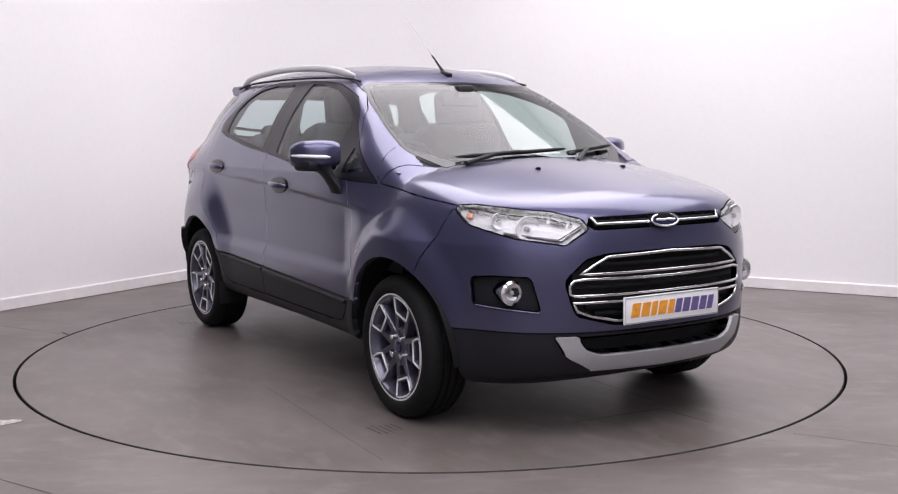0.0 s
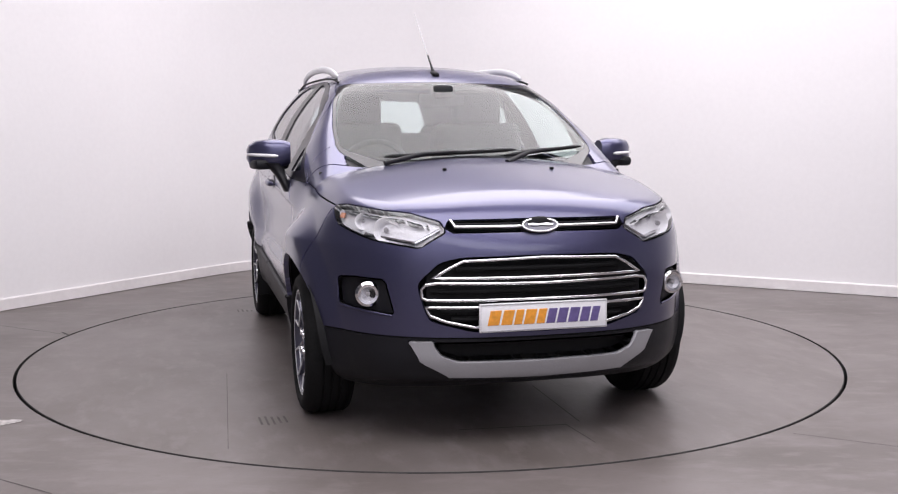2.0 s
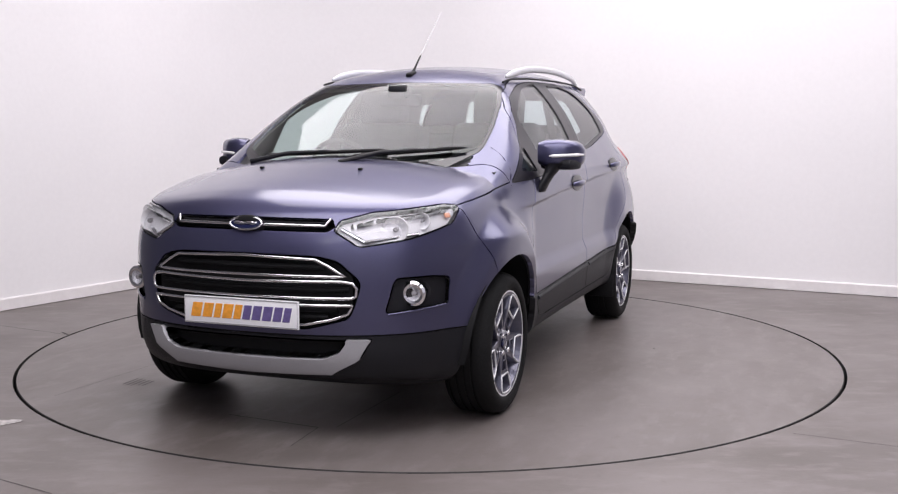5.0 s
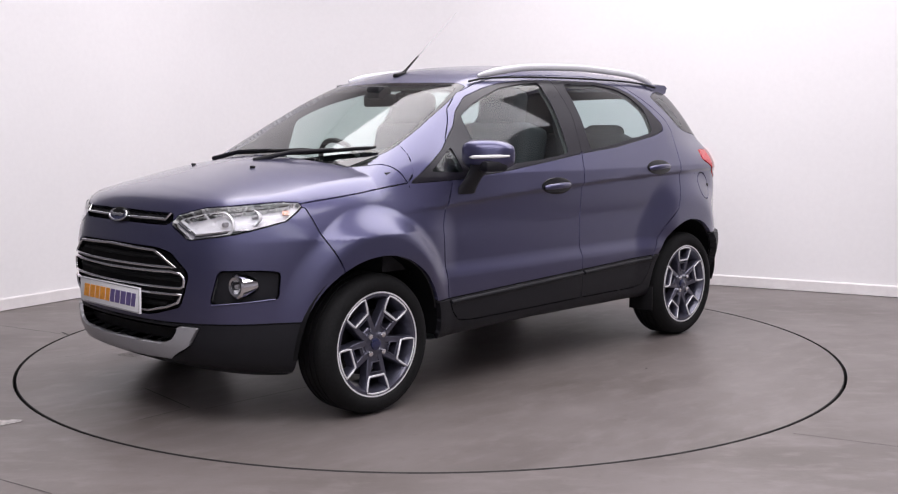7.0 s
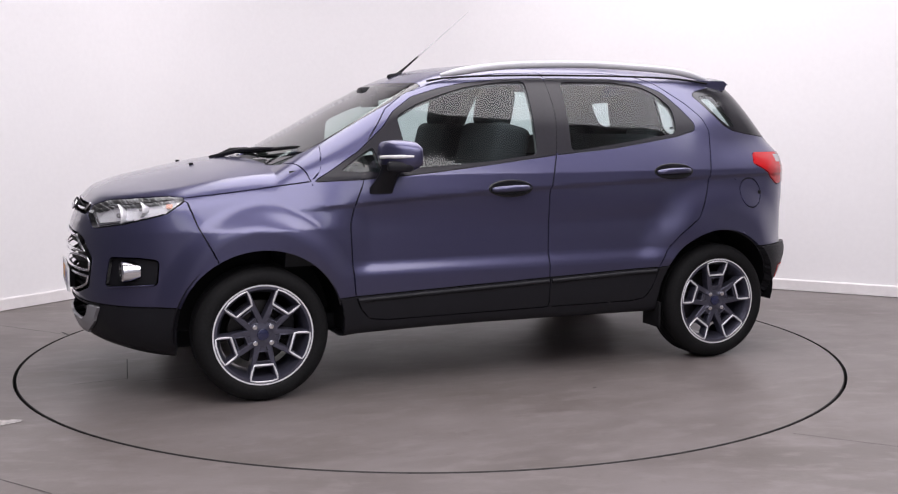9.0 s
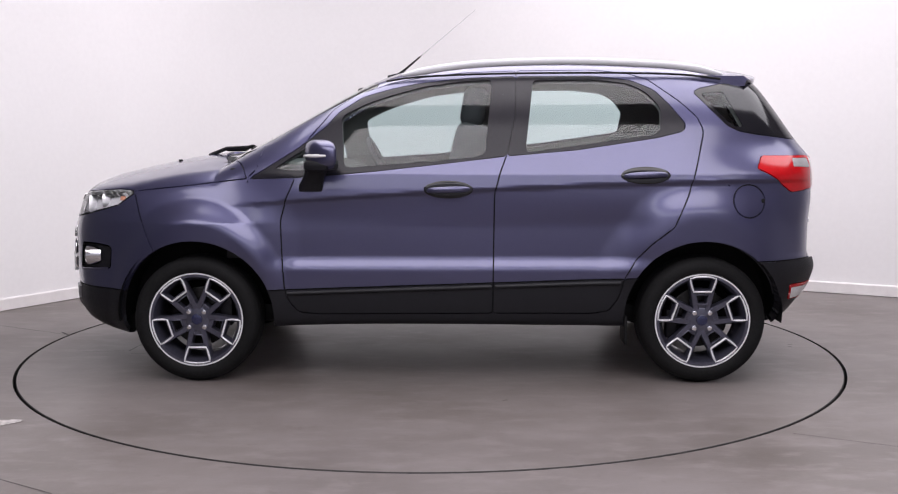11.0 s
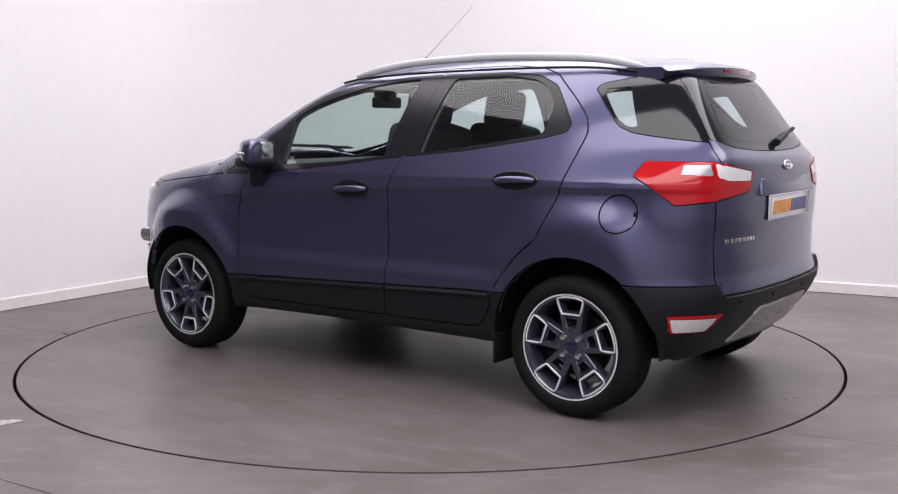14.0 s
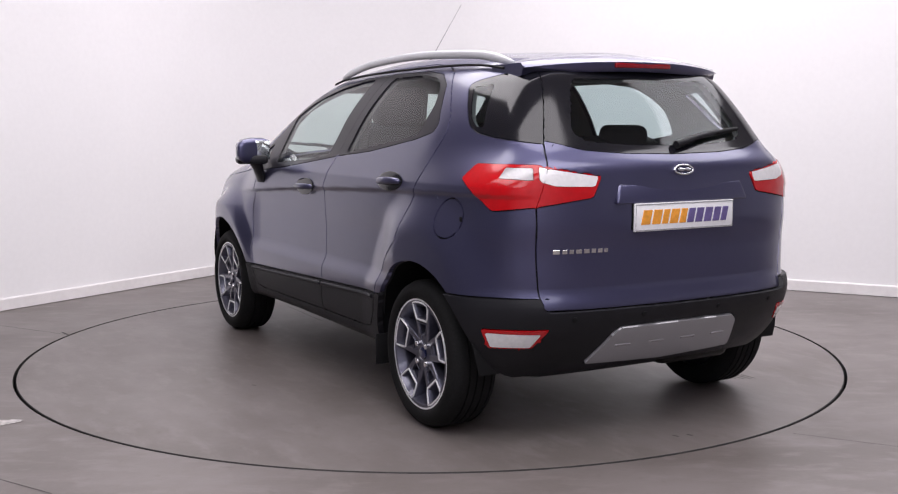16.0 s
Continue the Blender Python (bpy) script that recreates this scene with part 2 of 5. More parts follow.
def ground():
    """Floor sheet with a round well in it for the turntable."""
    n, outer = 160, 14.0
    v, f = [], []
    for k in range(n):
        a = k * math.tau / n
        for r, z in ((TABLE_R + 0.010, 0.0), (TABLE_R + 0.4, 0.0), (outer, 0.0)):
            v.append((r * math.cos(a), TABLE_Y + r * math.sin(a), z))
    for k in range(n):
        j = (k + 1) % n
        for i in range(2):
            f.append((3 * k + i, 3 * j + i, 3 * j + i + 1, 3 * k + i + 1))
    structure(put("floor", v, f, FLOOR, smooth=False), "grey sealed concrete floor with trowel marks and scuffs", "floor")
    # the well's wall is coloured black for the shade in the gap
    v = [((TABLE_R + 0.010) * math.cos(k * math.tau / n), TABLE_Y + (TABLE_R + 0.010) * math.sin(k * math.tau / n), z) for k in range(n) for z in (-0.12, -0.0005)]
    f = [(2 * k, 2 * ((k + 1) % n), 2 * ((k + 1) % n) + 1, 2 * k + 1) for k in range(n)]
    structure(put("turntable_well", v, f, JOINT, smooth=False), "wall of the turntable's well, blackened as the gap's shade", "pit")
    w = [(TABLE_R * 1.1 * math.cos(k * math.tau / 48), TABLE_Y + TABLE_R * 1.1 * math.sin(k * math.tau / 48), -0.118) for k in range(48)]
    structure(put("turntable_pit", w, [tuple(range(48))], JOINT, smooth=False), "dark pit under the round turntable", "pit")


def wall(name, a, b, mat, label, high=ROOM_H, thick=0.15):
    """A wall from a to b on the floor; its thickness lies on the far side from the room."""
    d = (b - a).normalized()
    out = Vector((d.y, -d.x, 0)) * thick
    up = Vector((0, 0, high))
    v = [p + q for q in (Vector(), up) for p in (a, b, b + out, a + out)]
    f = [(0, 1, 5, 4), (1, 2, 6, 5), (2, 3, 7, 6), (3, 0, 4, 7), (4, 5, 6, 7), (0, 3, 2, 1)]
    structure(put(name, [tuple(p) for p in v], f, mat, smooth=False), label, "wall")


def skirting(a, b):
    """A board along a wall's foot with a rounded top edge."""
    d = (b - a).normalized()
    inn = Vector((-d.y, d.x, 0))
    prof = [(0, 0.004), (0.016, 0.004), (0.016, 0.078), (0.013, 0.084), (0.008, 0.087), (0, 0.087)]
    v = [tuple(p + inn * w + Vector((0, 0, z))) for p in (a, b) for w, z in prof]
    n = len(prof)
    f = [(i, i + 1, n + i + 1, n + i) for i in range(n - 1)]
    structure(put("baseboard", v, f, SKIRT, smooth=False), "low white painted skirting board along the wall", "skirting board")


ground()
COVE_R = 1.5
along_l, along_r = (LEFT_END - CORNER).normalized(), (RIGHT_END - CORNER).normalized()
bend = math.acos(along_l.dot(along_r))
COVE_L, COVE_E = CORNER + along_l * COVE_R / math.tan(bend / 2), CORNER + along_r * COVE_R / math.tan(bend / 2)
HEART = CORNER + (along_l + along_r).normalized() * COVE_R / math.sin(bend / 2)


def cove():
    """The rounded corner between the two white walls, with its skirting."""
    a0, a1 = (math.atan2((p - HEART).y, (p - HEART).x) for p in (COVE_E, COVE_L))
    a1 += math.tau if a1 < a0 else 0
    n = 28
    for name, prof, mat, label, cat in (("wall_corner", [(0, 0), (0, ROOM_H)], WALL, "rounded white corner between two studio walls", "wall"),
                                        ("baseboard", [(0.016, 0.004), (0.016, 0.078), (0.013, 0.084), (0.008, 0.087), (0, 0.087)], SKIRT,
                                         "low white painted skirting board round the corner", "skirting board")):
        v = []
        for k in range(n + 1):
            a = a0 + (a1 - a0) * k / n
            v += [(HEART.x + (COVE_R - w) * math.cos(a), HEART.y + (COVE_R - w) * math.sin(a), z) for w, z in prof]
        m = len(prof)
        f = [(k * m + i, (k + 1) * m + i, (k + 1) * m + i + 1, k * m + i + 1) for k in range(n) for i in range(m - 1)]
        structure(put(name, v, f, mat, smooth=name == "wall_corner"), label, cat)


cove()
wall("wall_left", COVE_L, LEFT_END, WALL, "smooth white painted studio wall")
wall("wall_right", RIGHT_END, COVE_E, WALL, "smooth white painted studio wall")
BACK_L, BACK_R = Vector((-5.6, -8.6, 0)), Vector((8.20, -8.6, 0))
# unseen dark side, added so that the flank mirrors less light
wall("wall_side", LEFT_END, BACK_L, UNSEEN_DARK, "unseen dark wall added to keep the car's flank dark")
# unseen walls, added in a grey that brightens the car's flanks
wall("wall_back", BACK_L, BACK_R, UNSEEN_WALL, "unseen grey wall added to throw light back on the car")
wall("wall_far_side", BACK_R, RIGHT_END, UNSEEN_WALL, "unseen grey wall added to throw light back on the car")
skirting(COVE_L, LEFT_END)
skirting(RIGHT_END, COVE_E)
structure(put("ceiling", [(-8, -10, ROOM_H), (-8, 6, ROOM_H), (10, 6, ROOM_H), (10, -10, ROOM_H)], [(0, 1, 2, 3)], CEILING, smooth=False),
          "plain pale studio ceiling", "ceiling")


def seam(name, a, b, wide=0.004, mat=JOINT, label="thin dark saw cut in the concrete floor"):
    """A saw cut in the slab, laid just over it."""
    a, b = Vector(a), Vector(b)
    d = (b - a).normalized()
    s = Vector((-d.y, d.x, 0)) * wide / 2
    v = [tuple(p + q + Vector((0, 0, 0.0012))) for p, q in ((a, s), (a, -s), (b, -s), (b, s))]
    structure(put(name, v, [(0, 1, 2, 3)], mat, smooth=False), label, "floor joint")


seam("floor_joint", (-2.2461, 0.4201, 0), (-2.3118, 0.5009, 0), 0.012)
seam("floor_joint", (-2.2562, 0.4251, 0), (-5.0475, 2.0353, 0), 0.004)
seam("floor_joint", (1.5042, -1.7332, 0), (4.2399, -3.1737, 0), 0.003)
seam("floor_joint", (-1.3325, -2.4065, 0), (-3.6342, -0.9427, 0), 0.004)


def scuff():
    """A pale dab of spilt filler on the floor."""
    rng = random.Random(4)
    bm = bmesh.new()
    for k in range(9):
        c = Vector((-1.8625 + rng.uniform(-0.05, 0.05), -1.5333 + rng.uniform(-0.06, 0.05), 0))
        n, r = 9, rng.uniform(0.008, 0.028)
        ring = [bm.verts.new((c.x + r * rng.uniform(0.5, 1.3) * math.cos(i * math.tau / n) * 1.5,
                              c.y + r * rng.uniform(0.5, 1.3) * math.sin(i * math.tau / n), 0.0016 + k * 0.0002)) for i in range(n)]
        bm.faces.new(ring)
    ob = part("floor_stain", bm, CHALK, None)
    structure(ob, "pale splash of dried paint on the concrete floor", "stain")


scuff()


def turntable():
    """The round deck that carries the car, flush with the floor."""
    n = 160
    prof = [(0.0, 0.0), (1.2, 0.0), (TABLE_R - 0.008, 0.0)]
    v = [(0, 0, 0)]
    f = []
    for k in range(n):
        a = k * math.tau / n
        v += [(r * math.cos(a), r * math.sin(a), z) for r, z in prof[1:]]
    m = len(prof) - 1
    for k in range(n):
        j = (k + 1) % n
        f.append((0, 1 + k * m, 1 + j * m))
        for i in range(m - 1):
            f.append((1 + k * m + i, 1 + k * m + i + 1, 1 + j * m + i + 1, 1 + j * m + i))
    top = new("turntable")
    tagged(top, "round grey concrete-faced turntable flush with the floor", "turntable")
    put("deck", v, f, DECK, top, smooth=False)
    # the deck's side takes the same black, as shade in the gap
    v = [(r * math.cos(k * math.tau / n), r * math.sin(k * math.tau / n), z) for k in range(n)
         for r, z in ((TABLE_R - 0.008, 0.0), (TABLE_R - 0.004, -0.003), (TABLE_R - 0.004, -0.10))]
    f = [(3 * k + i, 3 * k + i + 1, 3 * ((k + 1) % n) + i + 1, 3 * ((k + 1) % n) + i) for k in range(n) for i in range(2)]
    put("deck_edge", v, f, JOINT, top, "side of the deck, blackened as the gap's shade", smooth=False)
    # hatch seams and tyre scuffs on the deck
    rng = random.Random(7)

    def line(a, b, wide, mat, name, label):
        a, b = Vector(a), Vector(b)
        d = (b - a).normalized()
        s = Vector((-d.y, d.x)) * wide / 2
        q = [(a + s), (a - s), (b - s), (b + s)]
        put(name, [(p.x, p.y, 0.0012) for p in q], [(0, 1, 2, 3)], mat, top, label, smooth=False)

    line((1.71, -1.26), (0.40, -1.20), 0.003, SCUFF, "seam", "faint dark seam across the deck")
    line((1.69, -0.30), (1.73, 0.165), 0.005, JOINT, "seam", "dark edge of a hatch in the deck")
    line((1.73, 0.165), (2.00, 0.185), 0.003, JOINT, "seam", "dark edge of a hatch in the deck")
    line((1.70, 0.237), (1.05, 0.25), 0.006, SCUFF, "seam", "faint dark seam across the deck")
    for k in range(5):
        y = -1.10 + 0.027 * k
        line((1.41 + rng.uniform(-0.02, 0.02), y), (1.29 + rng.uniform(-0.02, 0.02), y - 0.006), 0.010, SCUFF, "tyre_mark", "short dark tyre scuff")
    for k in range(4):
        y = -1.03 + 0.03 * k
        line((-1.50 + rng.uniform(-0.03, 0.03), y), (-1.43, y + 0.004), 0.009, SCUFF, "tyre_mark", "short dark tyre scuff")
    for x, y in ((-2.09, 0.0), (-2.11, -0.06), (-0.39, 1.22)):
        line((x, y), (x + 0.025, y + 0.01), 0.012, SCUFF, "tyre_mark", "small dark scuff")
    return top


TABLE = turntable()


# ---- the car's outer skin: one smooth closed form, cut into panels further down ----
def curve(x, xs, ys):
    """A smooth curve through a few stations (xs rising)."""
    xs, ys = np.asarray(xs, float), np.asarray(ys, float)
    d = np.diff(ys) / np.diff(xs)
    m = np.concatenate([[d[0]], (d[:-1] + d[1:]) / 2, [d[-1]]])
    m[1:-1][d[:-1] * d[1:] <= 0] = 0
    x = np.clip(x, xs[0], xs[-1])
    i = np.clip(np.searchsorted(xs, x) - 1, 0, len(xs) - 2)
    h = xs[i + 1] - xs[i]
    s = (x - xs[i]) / h
    return ((1 + 2 * s) * (1 - s) ** 2 * ys[i] + s * (1 - s) ** 2 * h * m[i]
            + s * s * (3 - 2 * s) * ys[i + 1] + s * s * (s - 1) * h * m[i + 1])


def ramp(a, b, v):
    s = np.clip((v - a) / (b - a), 0, 1)
    return s * s * (3 - 2 * s)


def smax(a, b, r):
    k = np.maximum(r - np.abs(a - b), 0) / r
    return np.maximum(a, b) + k * k * r / 4


AXLE_F, AXLE_R, HUB_Z = 1.157, -1.366, 0.312


def half_width(x, z):
    """Half width of the body at station x and height z."""
    w = curve(x, (-2.05, -1.85, -1.6, -1.3, -0.9, 0.0, 0.9, 1.2, 1.47, 1.7, 1.95),
              (0.74, 0.795, 0.838, 0.857, 0.860, 0.860, 0.860, 0.855, 0.815, 0.76, 0.70))
    low = curve(z, (0.20, 0.30, 0.38, 0.46, 0.55, 0.95), (-0.06, -0.022, -0.006, 0.0, 0.003, -0.003))
    scoop = ramp(0.85, 0.62, x) * ramp(-1.22, -0.98, x)
    front = ramp(0.62, 1.05, x)
    crease = 0.935 - 0.055 * x - 0.012 * x * x
    door = low - 0.026 * scoop * ramp(0.548, 0.628, z) * ramp(0.96, 0.76, z) - 0.013 * ramp(crease + 0.012, crease - 0.012, z) * ramp(crease - 0.16, crease, z)
    door = door - 0.22 * np.maximum(z - crease - 0.01, 0)
    fend = np.minimum(low, 0.0) - 0.34 * np.maximum(z - 0.79, 0) - 0.3 * np.maximum(z - 0.79, 0) ** 2
    w = w + door * (1 - front) + fend * front
    up = np.maximum(z - 1.03, 0)
    w = w - (1 - front) * (0.29 * up + 0.95 * np.maximum(z - 1.25, 0) ** 2)
    w = w - 0.05 * ramp(0.2, 0.9, x) * ramp(1.05, 1.35, z) - 0.055 * ramp(-1.25, -1.85, x) * ramp(1.02, 1.2, z)
    for ax, hi, r0, r1 in ((AXLE_F, 0.050, 0.61, 0.47), (AXLE_R, 0.043, 0.72, 0.49)):
        r = np.hypot((x - ax) * 1.24, z - HUB_Z)
        inner = (x < ax) if ax > 0 else (x > ax)
        w = w + hi * ramp(r0, r1, r) * np.where(inner, 0.25 + 0.75 * ramp(0.40, 0.72, z), 1.0)
    return w


def skin(p):
    """Below nought inside the body, above it outside."""
    x, y, z = p[..., 0], np.abs(p[..., 1]), p[..., 2]
    side = y - half_width(x, z)
    bow = 0.20 * y ** 2 + 0.61 * y ** 4
    nose = x + bow - curve(z, (0.20, 0.26, 0.33, 0.43, 0.60, 0.75, 0.85, 0.92, 1.0),
                           (1.80, 1.90, 1.94, 1.95, 1.957, 1.95, 1.925, 1.905, 1.88))
    stern = -x + 0.09 * y ** 2 + 0.45 * y ** 6 - curve(
        z, (0.20, 0.30, 0.40, 0.475, 0.56, 0.64, 0.76, 0.90, 1.04, 1.11, 1.175, 1.479, 1.62),
        (1.72, 1.86, 1.95, 2.00, 2.025, 2.005, 2.005, 2.015, 2.010, 1.995, 1.942, 1.732, 1.632))
    bonnet = curve(x, (0.9, 1.0, 1.119, 1.296, 1.475, 1.657, 1.75, 1.842, 1.90, 1.95, 2.0),
                   (1.122, 1.124, 1.121, 1.099, 1.064, 1.024, 0.998, 0.958, 0.91, 0.84, 0.76)) - 0.17 * y ** 2
    screen = 1.50 - 0.545 * (x - 0.33) - 0.128 * y ** 2
    roof = curve(x, (-2.0, -1.7, -1.2, -0.7, -0.3, 0.0, 0.19, 0.33, 0.6),
                 (1.52, 1.56, 1.603, 1.62, 1.612, 1.588, 1.562, 1.535, 1.47)) - 0.19 * y ** 2
    top = z - np.maximum(bonnet, -smax(-screen, -roof, 0.07))
    f = smax(side, nose, 0.13)
    f = smax(f, stern, 0.12)
    f = smax(f, top * 0.93, 0.075)
    floor_z = curve(x, (-2.0, -1.6, -1.0, 0.7, 1.6, 1.95), (0.26, 0.22, 0.265, 0.262, 0.20, 0.25))
    return smax(f, floor_z - z, 0.05)


def slope(p, e=0.003):
    """Outward normals of the skin."""
    g = np.stack([skin(p + np.eye(3)[i] * e) - skin(p - np.eye(3)[i] * e) for i in range(3)], -1) / (2 * e)
    return g


def settle(p, along=None, steps=4):
    """Moves points onto the skin, down its slope or along a given direction."""
    for _ in range(steps):
        g = slope(p)
        f = skin(p)
        if along is None:
            p = p - g * (f / np.maximum((g * g).sum(-1), 0.05))[..., None]
        else:
            k = (g * along).sum(-1)
            k = np.where(np.abs(k) < 0.15, np.where(k < 0, -0.15, 0.15), k)
            p = p - along * np.clip(f / k, -0.02, 0.02)[..., None]
    return p


def net(lo, hi, h):
    """Quads over the skin, from a grid of step h (surface nets)."""
    n = np.ceil((np.array(hi) - lo) / h).astype(int) + 1
    ax = [lo[i] + h * np.arange(n[i]) for i in range(3)]
    f = np.empty(n)
    for i, xv in enumerate(ax[0]):
        yy, zz = np.meshgrid(ax[1], ax[2], indexing="ij")
        f[i] = skin(np.stack([np.full_like(yy, xv), yy, zz], -1))
    s = f < 0
    cell = np.zeros(n - 1, bool)
    acc, cnt = np.zeros((*(n - 1), 3)), np.zeros(n - 1)
    grid = np.stack(np.meshgrid(*ax, indexing="ij"), -1)
    corners = [(a, b, c) for a in (0, 1) for b in (0, 1) for c in (0, 1)]
    cut = lambda a, o: a[o[0]:n[0] - 1 + o[0], o[1]:n[1] - 1 + o[1], o[2]:n[2] - 1 + o[2]]
    for o in corners:
        for k in range(3):
            if o[k]:
                continue
            q = list(o)
            q[k] = 1
            fa, fb = cut(f, o), cut(f, q)
            m = (fa < 0) != (fb < 0)
            t = np.where(m, fa / np.where(fa - fb == 0, 1, fa - fb), 0)
            acc[m] += (cut(grid, o) + (cut(grid, q) - cut(grid, o)) * t[..., None])[m]
            cnt[m] += 1
    cell = cnt > 0
    index = np.full(n - 1, -1)
    index[cell] = np.arange(cell.sum())
    verts = acc[cell] / cnt[cell][:, None]
    quads = []
    for k in range(3):
        u, v = (k + 1) % 3, (k + 2) % 3
        a, b = [slice(1, -1)] * 3, [slice(1, -1)] * 3
        a[k], b[k] = slice(0, n[k] - 1), slice(1, n[k])
        sa, sb = s[tuple(a)], s[tuple(b)]
        where = np.argwhere(sa != sb)
        flip = sa[tuple(where.T)]
        base = where.copy()
        base[:, u] += 1
        base[:, v] += 1
        q = []
        for du, dv in ((-1, -1), (0, -1), (0, 0), (-1, 0)):
            c = base.copy()
            c[:, u] += du
            c[:, v] += dv
            q.append(index[tuple(c.T)])
        q = np.stack(q, 1)
        q[~flip] = q[~flip][:, ::-1]
        quads.append(q)
    return settle(verts), np.concatenate(quads)


# ---- the car: skin cut into panels ----
STEP = 0.0135
car = new("car")
tagged(car, "blue-grey metallic compact SUV with dark lower cladding and roof rails", "car")
V, QUADS = net((-2.09, -0.972, 0.15), (2.02, 0.972, 1.68), STEP)
FREE = np.ones(len(V), bool)
N = slope(V)
N /= np.linalg.norm(N, axis=1)[:, None]


def rounded(pts, r, steps=5):
    """An outline with its corners rounded."""
    out, n = [], len(pts)
    for i in range(n):
        a, b, c = (np.array(pts[k % n], float) for k in (i - 1, i, i + 1))
        la, lc = np.linalg.norm(a - b), np.linalg.norm(c - b)
        p, q = b + (a - b) * min(r / la, 0.42), b + (c - b) * min(r / lc, 0.42)
        for s in np.linspace(0, 1, steps):
            out.append((1 - s) ** 2 * p + 2 * s * (1 - s) * b + s * s * q)
    return np.array(out)


def ring(cx, cz, r, n=64):
    a = np.arange(n) * math.tau / n
    return np.stack([cx + r * np.cos(a), cz + r * np.sin(a)], 1)


def seen_from(p, turn):
    """Places as seen level from outside, from the given bearing (0 ahead, 90 the side, 180 behind)."""
    a = radians(turn)
    return np.stack([-p[:, 0] * math.sin(a) + np.abs(p[:, 1]) * math.cos(a), p[:, 2]], 1)


def bearing(p, turn):
    a = radians(turn)
    return np.stack([np.full(len(p), math.cos(a)), np.where(p[:, 1] < 0, -1, 1) * math.sin(a), np.zeros(len(p))], 1)


def inside(poly, uv):
    x, y = uv.T
    hit = np.zeros(len(uv), bool)
    box_ = (x >= poly[:, 0].min()) & (x <= poly[:, 0].max()) & (y >= poly[:, 1].min()) & (y <= poly[:, 1].max())
    x, y = x[box_], y[box_]
    h = np.zeros(len(x), bool)
    for (ax, ay), (bx, by) in zip(poly, np.roll(poly, -1, 0)):
        if ay != by:
            h ^= ((ay > y) != (by > y)) & (x < (bx - ax) * (y - ay) / (by - ay) + ax)
    hit[box_] = h
    return hit


class Outline:
    """A closed line on the body, as seen from a bearing; the skin's points close to it are drawn onto it."""

    def __init__(self, pts, turn, r=0.02, facing=0.12, side=False):
        pts = [(-x, z) for x, z in pts] if side else pts
        self.poly = rounded(pts, r) if r else np.array(pts)
        self.turn, self.facing = turn, facing

    def snap(self):
        uv = seen_from(V, self.turn)
        d = bearing(V, self.turn)
        lo, hi = self.poly.min(0) - STEP, self.poly.max(0) + STEP
        ok = FREE & ((N * d).sum(1) > self.facing) & (uv > lo).all(1) & (uv < hi).all(1)
        i = np.flatnonzero(ok)
        best, spot = np.full(len(i), 9.0), np.zeros((len(i), 2))
        for a, b in zip(self.poly, np.roll(self.poly, -1, 0)):
            ab = b - a
            k = np.clip(((uv[i] - a) @ ab) / max(ab @ ab, 1e-12), 0, 1)
            q = a + k[:, None] * ab
            e = np.linalg.norm(uv[i] - q, axis=1)
            m = e < best
            best[m], spot[m] = e[m], q[m]
        m = best < STEP * 0.54
        i, spot = i[m], spot[m]
        a = radians(self.turn)
        deep = V[i, 0] * math.cos(a) + np.abs(V[i, 1]) * math.sin(a)
        x = -spot[:, 0] * math.sin(a) + deep * math.cos(a)
        y = spot[:, 0] * math.cos(a) + deep * math.sin(a)
        p = np.stack([x, np.where(V[i, 1] < 0, -1, 1) * y, spot[:, 1]], 1)
        straight = np.abs((N[i] * d[i]).sum(1)) > 0.3
        p[straight] = settle(p[straight], d[i][straight])
        p[~straight] = settle(p[~straight])
        V[i] = p
        FREE[i] = False
        return self

    def holds(self, c, n):
        return ((n * bearing(c, self.turn)).sum(1) > self.facing) & inside(self.poly, seen_from(c, self.turn))


def S(pts, r=0.02, facing=0.12):
    return Outline(pts, 90, r, facing, side=True)


def clad(x):
    return 0.481 - 0.035 * x


